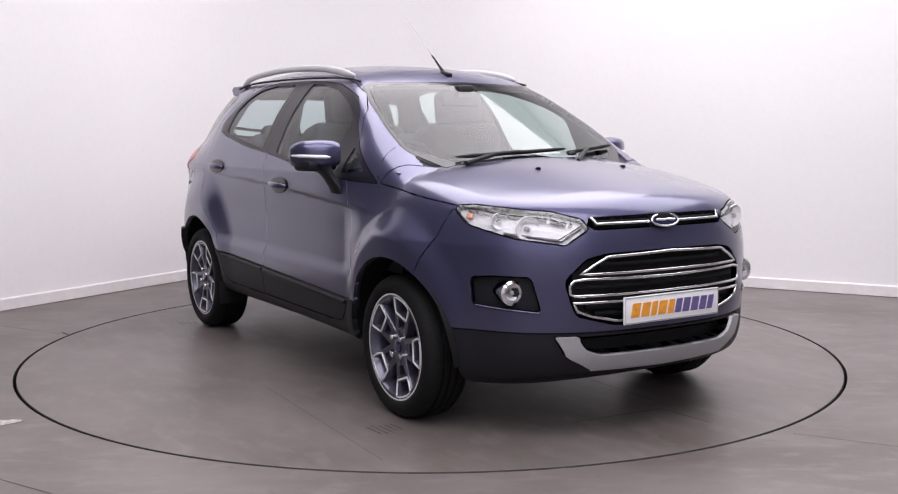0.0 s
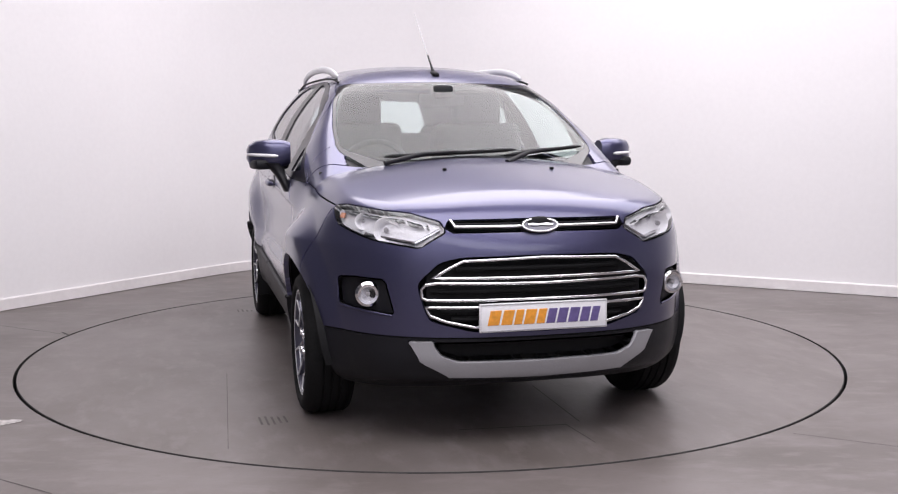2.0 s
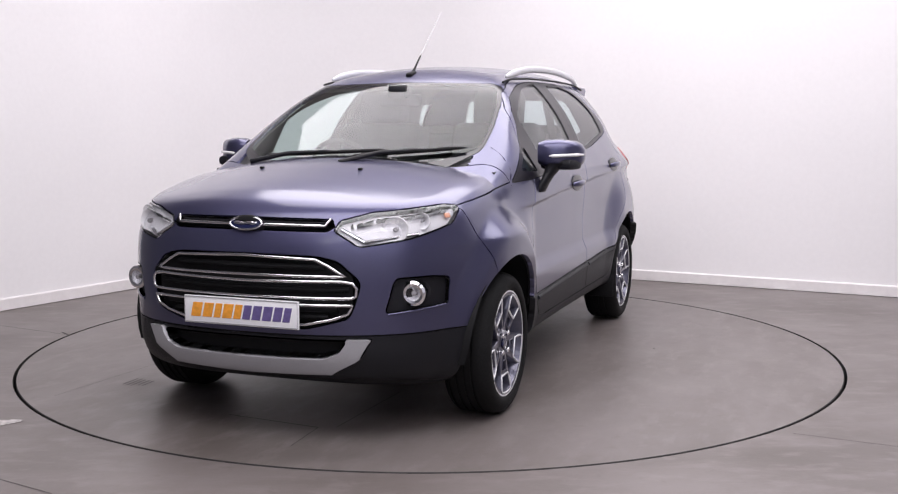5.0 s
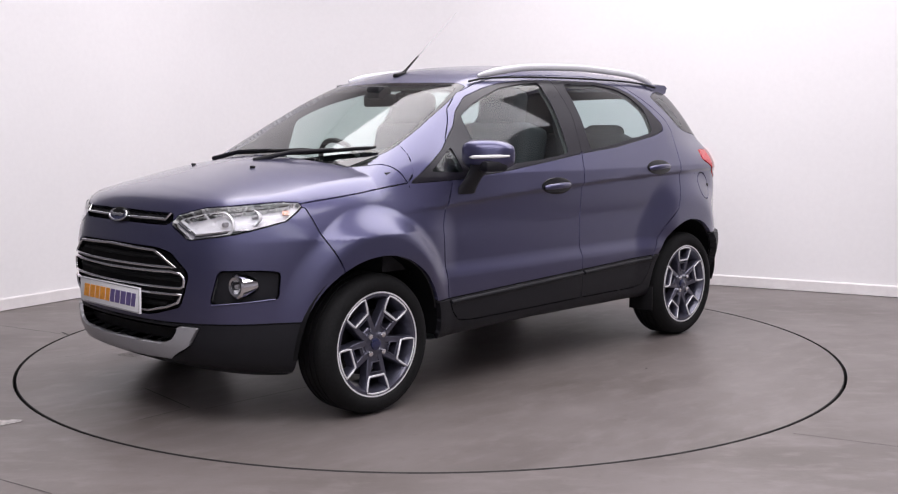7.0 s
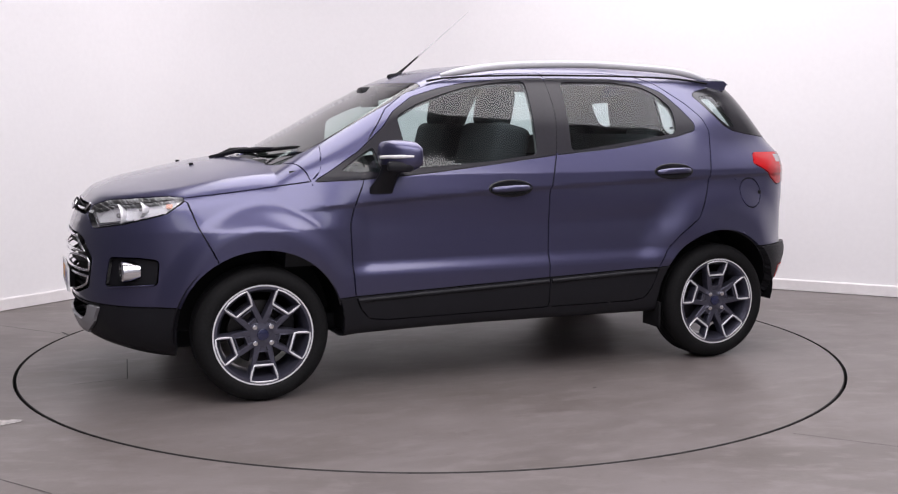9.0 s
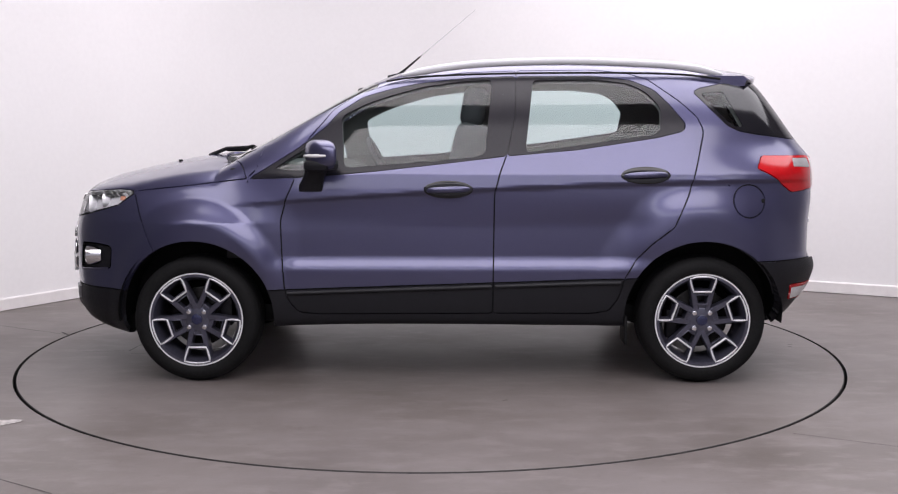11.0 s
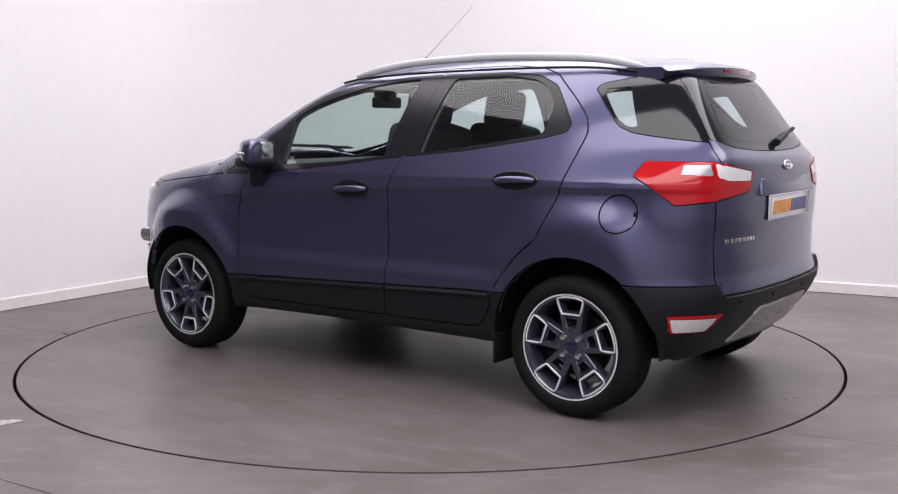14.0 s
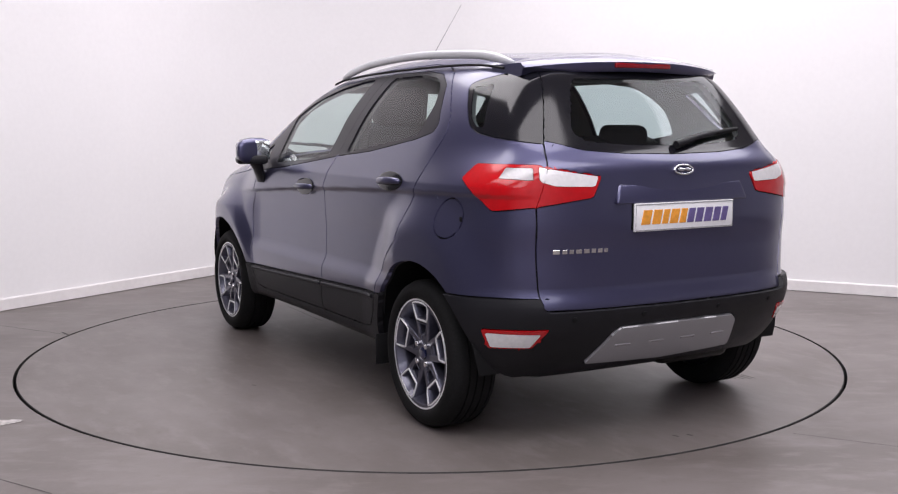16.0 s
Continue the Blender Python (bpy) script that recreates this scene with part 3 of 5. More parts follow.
LINES = dict(
    arch_front=Outline(ring(-AXLE_F, HUB_Z, 0.388), 90, 0, 0.02),
    arch_rear=Outline(ring(-AXLE_R, HUB_Z, 0.388), 90, 0, 0.02),
    front_glass=S([(0.435, 1.315), (0.31, 1.378), (0.17, 1.425), (0.025, 1.465), (-0.15, 1.49), (-0.325, 1.503), (-0.285, 1.122), (-0.03, 1.092), (0.41, 1.062)], 0.03),
    vent_glass=S([(0.76, 1.055), (0.635, 1.138), (0.585, 1.165), (0.565, 1.045)], 0.012),
    rear_glass=S([(-0.535, 1.500), (-0.85, 1.502), (-1.02, 1.480), (-1.10, 1.44), (-1.168, 1.36), (-1.155, 1.228), (-0.74, 1.168), (-0.485, 1.135)], 0.03),
    front_frame=S([(0.890, 1.004), (0.80, 1.058), (0.65, 1.152), (0.51, 1.264), (0.45, 1.335), (0.332, 1.412), (0.18, 1.456), (0.03, 1.486),
                   (-0.2, 1.510), (-0.449, 1.520), (-0.440, 1.32), (-0.393, 1.118), (-0.03, 1.076), (0.262, 1.044), (0.563, 1.018)], 0.02),
    rear_frame=S([(-0.449, 1.519), (-0.85, 1.520), (-1.03, 1.498), (-1.145, 1.448), (-1.22, 1.365), (-1.287, 1.275), (-1.275, 1.240), (-1.143, 1.208),
                  (-0.737, 1.148), (-0.393, 1.118), (-0.440, 1.32)], 0.02),
    tailgate=Outline([(0.3, 1.56), (-0.44, 1.54), (-0.461, 1.497), (-0.578, 1.209), (-0.662, 0.957), (-0.657, 0.741), (-0.646, 0.608), (-0.632, 0.555), (0.3, 0.552)], 180, 0.01, 0.05),
    quarter_glass=S([(-1.385, 1.428), (-1.50, 1.438), (-1.585, 1.262), (-1.545, 1.262), (-1.49, 1.30)], 0.012),
    quarter_frame=S([(-1.345, 1.436), (-1.38, 1.456), (-1.60, 1.500), (-1.70, 1.505), (-1.92, 1.190), (-1.80, 1.205), (-1.66, 1.222), (-1.565, 1.238), (-1.50, 1.268)], 0.015, 0.05),
    screen_glass=Outline([(-0.3, 1.105), (0.45, 1.10), (0.62, 1.160), (0.615, 1.25), (0.578, 1.375), (0.528, 1.458), (0.48, 1.474), (-0.3, 1.492)], 0, 0.03, 0.1),
    screen_frame=Outline([(-0.3, 1.06), (0.50, 1.06), (0.638, 1.150), (0.631, 1.25), (0.593, 1.380), (0.542, 1.468), (0.49, 1.486), (-0.3, 1.504)], 0, 0.03, 0.1),
    headlamp=Outline([(-0.665, 0.943), (-0.741, 0.949), (-1.051, 0.927), (-1.172, 0.895), (-1.203, 0.855), (-1.124, 0.793), (-0.913, 0.823),
                      (-0.779, 0.855), (-0.714, 0.872), (-0.654, 0.925)], 50, 0.012),
    fog_pocket=Outline([(-0.452, 0.661), (-0.546, 0.670), (-0.700, 0.668), (-0.741, 0.528), (-0.462, 0.548)], 40, 0.02),
    upper_grille=Outline([(-0.2, 0.905), (0.358, 0.899), (0.372, 0.870), (0.345, 0.853), (-0.2, 0.856)], 0, 0.008),
    main_grille=Outline([(-0.2, 0.766), (0.314, 0.757), (0.40, 0.739), (0.478, 0.665), (0.483, 0.64), (0.462, 0.565), (0.44, 0.512), (0.28, 0.470), (-0.2, 0.462)], 0, 0.02),
    intake=Outline([(-0.2, 0.428), (0.428, 0.424), (0.398, 0.376), (0.335, 0.352), (-0.2, 0.348)], 0, 0.012),
    front_skid=Outline([(-0.2, 0.348), (0.335, 0.352), (0.398, 0.376), (0.428, 0.432), (0.520, 0.430), (0.472, 0.345), (0.36, 0.285), (-0.2, 0.276)], 0, 0.006, 0.02),
    lamp_white=Outline([(0.905, 1.108), (1.118, 1.071), (1.108, 1.031), (0.968, 1.035), (0.912, 1.055)], 135, 0.004),
    lamp_reverse=Outline([(0.752, 1.063), (0.775, 1.104), (0.884, 1.104), (0.889, 1.057)], 135, 0.004),
    tail_lamp=Outline([(0.580, 1.057), (0.640, 1.117), (0.895, 1.116), (1.130, 1.074), (1.103, 0.99), (0.907, 0.957), (0.726, 0.938)], 135, 0.012),
    reflector_clear=Outline([(0.708, 0.470), (0.918, 0.472), (0.872, 0.418), (0.725, 0.415)], 135, 0.006),
    rear_reflector=Outline([(0.693, 0.483), (0.950, 0.489), (0.876, 0.414), (0.716, 0.409)], 135, 0.006),
    tailgate_glass=Outline([(0.3, 1.468), (-0.36, 1.455), (-0.452, 1.24), (-0.40, 1.205), (-0.2, 1.19), (0.3, 1.183)], 180, 0.03),
    tailgate_frame=Outline([(0.3, 1.50), (-0.458, 1.497), (-0.575, 1.208), (-0.43, 1.172), (-0.253, 1.158), (0.3, 1.147)], 180, 0.01),
    rear_skid=Outline([(0.3, 0.486), (-0.30, 0.482), (-0.328, 0.462), (-0.395, 0.325), (0.3, 0.300)], 180, 0.015, 0.02),
    fuel_flap=Outline(ring(1.583, 0.897, 0.080, 48), 90, 0),
    front_door=S([(0.55, 0.335), (0.64, 0.345), (0.69, 0.40), (0.711, 0.46), (0.722, 0.62), (0.728, 0.80), (0.70, 0.905), (0.655, 1.006), (0.60, 1.20),
                  (0.53, 1.285), (0.48, 1.350), (0.36, 1.428), (0.18, 1.487), (0.03, 1.516), (-0.184, 1.540), (-0.45, 1.550), (-0.44, 1.32), (-0.395, 1.126),
                  (-0.362, 1.043), (-0.333, 0.933), (-0.327, 0.496), (-0.325, 0.340)], 0.02, 0.1),
    rear_door=S([(-0.325, 0.340), (-0.327, 0.496), (-0.333, 0.933), (-0.362, 1.043), (-0.395, 1.126), (-0.44, 1.32), (-0.45, 1.550), (-0.84, 1.554),
                 (-1.01, 1.538), (-1.12, 1.503), (-1.27, 1.387), (-1.353, 1.305), (-1.376, 1.237), (-1.338, 1.104), (-1.285, 0.932), (-1.21, 0.772),
                 (-1.105, 0.689), (-1.025, 0.605), (-0.973, 0.515), (-0.945, 0.42), (-0.90, 0.355), (-0.82, 0.340)], 0.02, 0.1),
    bonnet=S([(2.0, 0.872), (1.885, 0.872), (1.86, 0.872), (1.80, 0.90), (1.54, 0.932), (1.46, 0.943), (1.23, 0.967), (0.90, 1.006), (0.853, 1.055),
              (0.80, 1.3), (2.0, 1.3)], 0.01, -0.2),
    front_bumper=S([(1.473, 0.925), (1.436, 0.816), (1.36, 0.66), (1.3, 0.1), (2.2, 0.1), (2.2, 0.96)], 0.005, -2),
    low_front=S([(1.3, 0.447), (2.2, 0.440), (2.2, 0.1), (1.3, 0.1)], 0, -2),
    low_rear=S([(-1.4, 0.600), (-2.2, 0.603), (-2.2, 0.1), (-1.4, 0.1)], 0, -2),
    sill=S([(1.3, clad(1.3)), (-1.6, clad(-1.6)), (-1.6, 0.1), (1.3, 0.1)], 0, -2),
)
for line in LINES.values():
    line.snap()


def bonnet_edge(y):
    """Where the bonnet's rear edge lies before the windscreen."""
    return 1.135 - 0.30 * y ** 2 - 0.12 * y ** 4


near = FREE & (V[:, 2] > 0.98) & (N[:, 2] > 0.3) & (np.abs(V[:, 0] - bonnet_edge(V[:, 1])) < STEP * 0.54)
V[near, 0] = bonnet_edge(V[near, 1])
V[near] = settle(V[near], np.tile((0.0, 0.0, 1.0), (near.sum(), 1)))
FREE[near] = False

N = slope(V)
N /= np.linalg.norm(N, axis=1)[:, None]
# split quads along the drawn lines
a, b, c, d = QUADS.T
ac = (~FREE[a] & ~FREE[c]).astype(int) - (~FREE[b] & ~FREE[d]).astype(int)
short = np.linalg.norm(V[a] - V[c], axis=1) <= np.linalg.norm(V[b] - V[d], axis=1)
use_ac = (ac > 0) | ((ac == 0) & short)
TRI = np.concatenate([np.where(use_ac[:, None], np.stack([a, b, c], 1), np.stack([a, b, d], 1)),
                      np.where(use_ac[:, None], np.stack([a, c, d], 1), np.stack([b, c, d], 1))])
wide = np.linalg.norm(np.cross(V[TRI[:, 1]] - V[TRI[:, 0]], V[TRI[:, 2]] - V[TRI[:, 0]]), axis=1) > 3e-6
TRI = TRI[wide]
MID = V[TRI].mean(1)
MIDN = N[TRI].mean(1)
IN = {k: o.holds(MID, MIDN) for k, o in LINES.items()}
LEFT = MID[:, 1] > 0
rear_edge = bonnet_edge(MID[:, 1])
cowl = (MID[:, 0] < rear_edge) & (MID[:, 0] > 0.6) & (MID[:, 2] > 1.0) & (np.abs(MID[:, 1]) < 0.61) & (MID[:, 2] < 1.16) & (MIDN[:, 2] > 0.5) & ~IN["screen_frame"]
under = (MIDN[:, 2] < -0.8) & (MID[:, 2] < 0.34)
deep = np.abs(MID[:, 1]) > 0.5
ORDER = [
    ("gone", (IN["arch_front"] | IN["arch_rear"]) & deep),
    ("gone", under & deep & ((np.abs(MID[:, 0] - AXLE_F) < 0.38) | (np.abs(MID[:, 0] - AXLE_R) < 0.38))),
    ("front_glass", IN["front_glass"]), ("vent_glass", IN["vent_glass"]), ("rear_glass", IN["rear_glass"]),
    ("front_frame", IN["front_frame"]), ("rear_frame", IN["rear_frame"]),
    ("screen_glass", IN["screen_glass"] & (MIDN[:, 2] > 0.3) & (MID[:, 0] < 1.12)),
    ("quarter_glass", IN["quarter_glass"]), 
    ("tailgate_glass", IN["tailgate_glass"]), ("tailgate_frame", IN["tailgate_frame"]),
    ("quarter_frame", IN["quarter_frame"] & ~IN["tailgate"]),
    ("headlamp", IN["headlamp"]), ("fog_pocket", IN["fog_pocket"]), ("upper_grille", IN["upper_grille"]), ("main_grille", IN["main_grille"]),
    ("intake", IN["intake"]), ("front_skid", IN["front_skid"]),
    ("lamp_white", IN["lamp_white"] & IN["tail_lamp"]), ("lamp_reverse", IN["lamp_reverse"]),
    ("gate_lamp", IN["tail_lamp"] & IN["tailgate"]), ("tail_lamp", IN["tail_lamp"]),
    ("reflector_clear", IN["reflector_clear"]), ("rear_reflector", IN["rear_reflector"]),
    ("rear_skid", IN["rear_skid"]), ("tailgate", IN["tailgate"]), ("fuel_flap", IN["fuel_flap"]),
    ("front_door_cladding", IN["front_door"] & IN["sill"]), ("rear_door_cladding", IN["rear_door"] & IN["sill"]),
    ("front_door", IN["front_door"]), ("rear_door", IN["rear_door"]),
    ("cowl", cowl), ("screen_frame", IN["screen_frame"] & (MIDN[:, 2] > 0.3) & (MID[:, 0] < 1.12)),
    ("bonnet", IN["bonnet"] & (MID[:, 0] >= rear_edge)),
    ("underbody", under),
    ("lower_bumper", IN["low_front"] & (MID[:, 0] > 1.3)), ("front_bumper", IN["front_bumper"]),
    ("rear_bumper", IN["low_rear"] & (MID[:, 0] < -1.5)), ("sill", IN["sill"]),
]
KIND = np.full(len(TRI), "body", dtype=object)
todo = np.ones(len(TRI), bool)
for name, mask in ORDER:
    KIND[todo & mask] = name
    todo &= ~mask


def panel(name, mask, mat, parent=car, label="", lift=0.0, gap=0.0038, depth=0.022):
    """One panel of the skin: its rim drawn in a little and turned under, so that a real gap runs round it."""
    t = TRI[mask]
    if not len(t):
        return None
    ids, inv = np.unique(t, return_inverse=True)
    t = inv.reshape(-1, 3)
    v, n = V[ids] + N[ids] * lift, N[ids]
    if gap or depth:
        e = np.concatenate([t[:, [0, 1]], t[:, [1, 2]], t[:, [2, 0]]])
        key = np.sort(e, 1)
        _, first, count = np.unique(key, axis=0, return_index=True, return_counts=True)
        rim = e[first[count == 1]]
        m = v[t].mean(1)
        big = np.linalg.norm(np.cross(v[t[:, 1]] - v[t[:, 0]], v[t[:, 2]] - v[t[:, 0]]), axis=1)
        pull, share = np.zeros_like(v), np.zeros(len(v))
        for k in range(3):
            np.add.at(pull, t[:, k], m * big[:, None])
            np.add.at(share, t[:, k], big)
        pull = pull / share[:, None] - v
        pull -= n * (pull * n).sum(1)[:, None]
        pull /= np.maximum(np.linalg.norm(pull, axis=1), 1e-6)[:, None]
        b = np.unique(rim)
        v[b] += pull[b] * gap
        where = np.full(len(v), -1)
        where[b] = np.arange(len(b))
        base = len(v)
        soft = n[b] * 0.35 - pull[b]
        soft /= np.linalg.norm(soft, axis=1)[:, None]
        v = np.concatenate([v, v[b], v[b] - n[b] * (depth + lift)])
        n = np.concatenate([n, soft, soft])
        i, j = where[rim[:, 0]] + base, where[rim[:, 1]] + base
        k = len(b)
        t = np.concatenate([t, np.stack([j, i, i + k], 1), np.stack([j, i + k, j + k], 1)])
    return put(name, v, t, mat, parent, label, normals=n)


def pair(name, kind, mat, **kw):
    """The same panel on either flank of the car."""
    return [panel(name, (KIND == kind) & (LEFT == s), mat, **kw) for s in (True, False)]


body = panel("body", KIND == "body", PAINT, label="blue-grey metallic body shell with flared arches")
panel("underbody", KIND == "underbody", PLASTIC, gap=0, depth=0)
bonnet = panel("bonnet", KIND == "bonnet", PAINT)
panel("cowl", KIND == "cowl", PLASTIC, label="black scuttle panel below the windscreen", lift=-0.012)
screen = panel("windscreen", KIND == "screen_glass", SCREEN_GLASS, gap=0, depth=0, label="clear faintly green windscreen")
panel("windscreen_surround", KIND == "screen_frame", GLOSS_BLACK, parent=screen, gap=0.001, depth=0.004)
bumper = panel("front_bumper", KIND == "front_bumper", PAINT)
panel("lower_bumper", KIND == "lower_bumper", PLASTIC, parent=bumper, label="black plastic lower bumper")
panel("front_skid_plate", KIND == "front_skid", SILVER, lift=0.012, label="silver painted skid plate")
rear_bumper = panel("rear_bumper", KIND == "rear_bumper", PLASTIC, label="black plastic rear bumper", lift=0.018)
panel("rear_skid_plate", KIND == "rear_skid", SILVER, lift=0.026, label="silver painted skid plate")
tailgate = panel("tailgate", KIND == "tailgate", PAINT)
panel("tailgate_window_surround", KIND == "tailgate_frame", GLOSS_BLACK, parent=tailgate, gap=0.0015, depth=0.006)
panel("tailgate_window", KIND == "tailgate_glass", REAR_GLASS, parent=tailgate, gap=0, depth=0, label="heated rear window glass")
sills = pair("sill", "sill", PLASTIC, label="black plastic sill cladding", lift=0.006)
DOORS = {}
for kind in ("front", "rear"):
    for s, flank in ((True, 1), (False, -1)):
        on = LEFT == s
        door = panel(kind + "_door", (KIND == kind + "_door") & on, PAINT)
        DOORS[kind, flank] = door
        panel("door_cladding", (KIND == kind + "_door_cladding") & on, PLASTIC, parent=door, lift=0.007, label="black plastic lower door cladding")
        panel("window_surround", (KIND == kind + "_frame") & on, PILLAR, parent=door, gap=0.001, depth=0.006, label="satin black window surround and pillar trim")
        panel("window", (KIND == kind + "_glass") & on, SIDE_GLASS, parent=door, lift=-0.006, gap=0, depth=0)
        if kind == "front":
            panel("vent_window", (KIND == "vent_glass") & on, SIDE_GLASS, parent=door, lift=-0.006, gap=0, depth=0)
pair("quarter_window_surround", "quarter_frame", GLOSS_BLACK, gap=0.0015, depth=0.006)
pair("quarter_window", "quarter_glass", REAR_GLASS, gap=0, depth=0)
pair("fuel_flap", "fuel_flap", PAINT)
HEADLAMPS = pair("headlamp", "headlamp", CLEAR, gap=0.003, depth=0.004, label="clear headlamp with chrome reflector")
for kind, mat, name, label in (("tail_lamp", RED, "tail_lamp", "red tail lamp"), ("gate_lamp", RED, "tail_lamp_inner", "red tail lamp on the tailgate"),
                               ("lamp_white", WHITE_LENS, "tail_lamp_white_lens", ""), ("lamp_reverse", LAMP_DARK, "reversing_lamp", "clear reversing lamp"),
                               ("rear_reflector", RED, "rear_reflector", "red rear reflector"),
                               ("reflector_clear", WHITE_LENS, "rear_fog_lamp", "frosted white bumper lamp")):
    pair(name, kind, mat, lift=0.021 if "reflector" in kind else 0.004, gap=0.0012, depth=0.012, label=label)
for s in (True, False):
    panel("fog_lamp_pocket", (KIND == "fog_pocket") & (LEFT == s), PLASTIC, lift=-0.018, gap=0.003, depth=1e-4, label="black recessed fog lamp pocket")
    panel("headlamp_reflector", (KIND == "headlamp") & (LEFT == s), REFLECTOR, lift=-0.030, gap=0.004, depth=1e-4)
for kind in ("upper_grille", "main_grille", "intake"):
    panel(kind + "_recess", KIND == kind, DULL_BLACK, lift=-0.045, gap=0.004, depth=1e-4, label="black recess behind the grille")


def gap_shades():
    """Black strips added behind the shut lines between the painted panels, in place of the gaps' shade."""
    shut = ["body", "bonnet", "front_door", "rear_door", "front_door_cladding", "rear_door_cladding", "tailgate", "front_bumper", "rear_bumper",
            "sill", "fuel_flap", "tail_lamp", "gate_lamp", "lamp_white", "lower_bumper", "headlamp"]
    code = np.array([shut.index(k) if k in shut else -1 for k in KIND])
    lo, hi = np.full(len(V), 99), np.full(len(V), -1)
    known = code >= 0
    for k in range(3):
        np.minimum.at(lo, TRI[known, k], code[known])
        np.maximum.at(hi, TRI[known, k], code[known])
    edge = (hi > lo) & (hi >= 0)
    ok = known & edge[TRI].any(1) & ~np.isin(KIND.astype(str), ["headlamp", "tail_lamp", "gate_lamp", "lamp_white"])
    ok &= ~((MID[:, 0] > 0.5) & (MID[:, 0] < 0.98) & (MID[:, 2] > 1.01))
    ids = np.flatnonzero(ok)
    own = np.arange(len(V))
    while True:
        low = own[TRI[ids]].min(1)
        before = own.copy()
        for k in range(3):
            np.minimum.at(own, TRI[ids, k], low)
        if (own == before).all():
            break
    run = own[TRI[ids, 0]]
    for k in np.unique(run):
        mask = np.zeros(len(TRI), bool)
        mask[ids[run == k]] = True
        if mask.sum() > 20:
            panel("shut_line_shade", mask, DULL_BLACK, lift=-0.0075, gap=0, depth=0, label="black strip set behind the shut lines as their shade")


gap_shades()


# ---- the car: fittings ----
def on_skin(p, along, lift=0.0):
    """A place on the body's skin found along a direction, raised by lift; with its normal."""
    p, d = np.array(p, float), np.array(along, float)
    far, near = 0.35, -0.35
    for _ in range(3):
        k = np.linspace(far, near, 41)
        i = max(int(np.argmax(skin(p + k[:, None] * d) < 0)), 1)
        far, near = k[i - 1], k[i]
    q = (p + near * d)[None]
    n = slope(q)[0]
    n /= np.linalg.norm(n)
    return Vector(q[0]) + Vector(n) * lift, Vector(n)


def fine(pts, per=6):
    """A smooth line through a few points."""
    p = [np.array(q, float) for q in pts]
    out = []
    for i in range(len(p) - 1):
        a, b, c, d = p[max(i - 1, 0)], p[i], p[i + 1], p[min(i + 2, len(p) - 1)]
        for s in np.arange(per) / per:
            out.append(0.5 * (2 * b + (c - a) * s + (2 * a - 5 * b + 4 * c - d) * s * s + (3 * b - a - 3 * c + d) * s ** 3))
    out.append(p[-1])
    return out


def both(pts):
    """A half outline from the middle outwards, closed over to the other flank."""
    return [(-y, z) for y, z in reversed(pts)] + [(y, z) for y, z in pts]


def front_rod(name, outline, radius, mat, parent, lift=0.004, closed=True, label=""):
    pts, ups = [], []
    q = outline + outline[:1] if closed else outline
    line = []
    for a, b in zip(q[:-1], q[1:]):
        n = max(2, int(math.hypot(b[0] - a[0], b[1] - a[1]) / 0.03))
        line += [(a[0] + (b[0] - a[0]) * k / n, a[1] + (b[1] - a[1]) * k / n) for k in range(n)]
    if not closed:
        line.append(q[-1])
    for y, z in line:
        p, n = on_skin((1.9, y, z), (1, 0, 0), lift)
        pts.append(p)
        ups.append(n)
    return part(name, rod(pts, radius, 8, closed, 1.0, ups), mat, parent, label, 80)


# wheel arches and the dark works under the floor
def arch_liner(ax, s):
    bm = bmesh.new()
    n, rows = 28, []
    for k in range(n + 1):
        a = radians(-4 + 188 * k / n)
        rows.append([bm.verts.new((ax + 0.405 * math.cos(a), s * y, HUB_Z + 0.405 * math.sin(a))) for y in (0.50, 0.66, 0.80, half_arch(ax, a))])
    for a, b in zip(rows[:-1], rows[1:]):
        for i in range(3):
            bm.faces.new((a[i], a[i + 1], b[i + 1], b[i]))
    back = [r[0] for r in rows]
    bm.faces.new(back)
    part("wheel_arch_liner", bm, DULL_BLACK, car, "black wheel arch liner")


def half_arch(ax, a):
    x, z = ax + 0.39 * math.cos(a), max(HUB_Z + 0.39 * math.sin(a), 0.27)
    return float(half_width(np.array(x), np.array(z))) - 0.018


for axle in (AXLE_F, AXLE_R):
    for flank in (1, -1):
        arch_liner(axle, flank)
part("floor_pan", box((2.9, 1.24, 0.10), (-0.1, 0, 0.30), 0.03), DULL_BLACK, car, "black floor pan")
part("front_axle", rod([(AXLE_F, -0.66, 0.30), (AXLE_F, 0.66, 0.30)], 0.045, 10), DULL_BLACK, car)
part("rear_axle", rod([(AXLE_R, -0.66, 0.29), (AXLE_R, 0.66, 0.29)], 0.05, 10), DULL_BLACK, car)
part("exhaust_silencer", box((0.30, 0.42, 0.14), (-1.68, -0.28, 0.30), 0.05, seg=3), STEEL, car, "dull steel exhaust silencer")
part("mud_flap", box((0.012, 0.16, 0.14), (-0.985, 0.80, 0.255), 0.004), DULL_BLACK, car, "small black mud flap")
part("mud_flap", box((0.012, 0.16, 0.14), (-0.985, -0.80, 0.255), 0.004), DULL_BLACK, car, "small black mud flap")


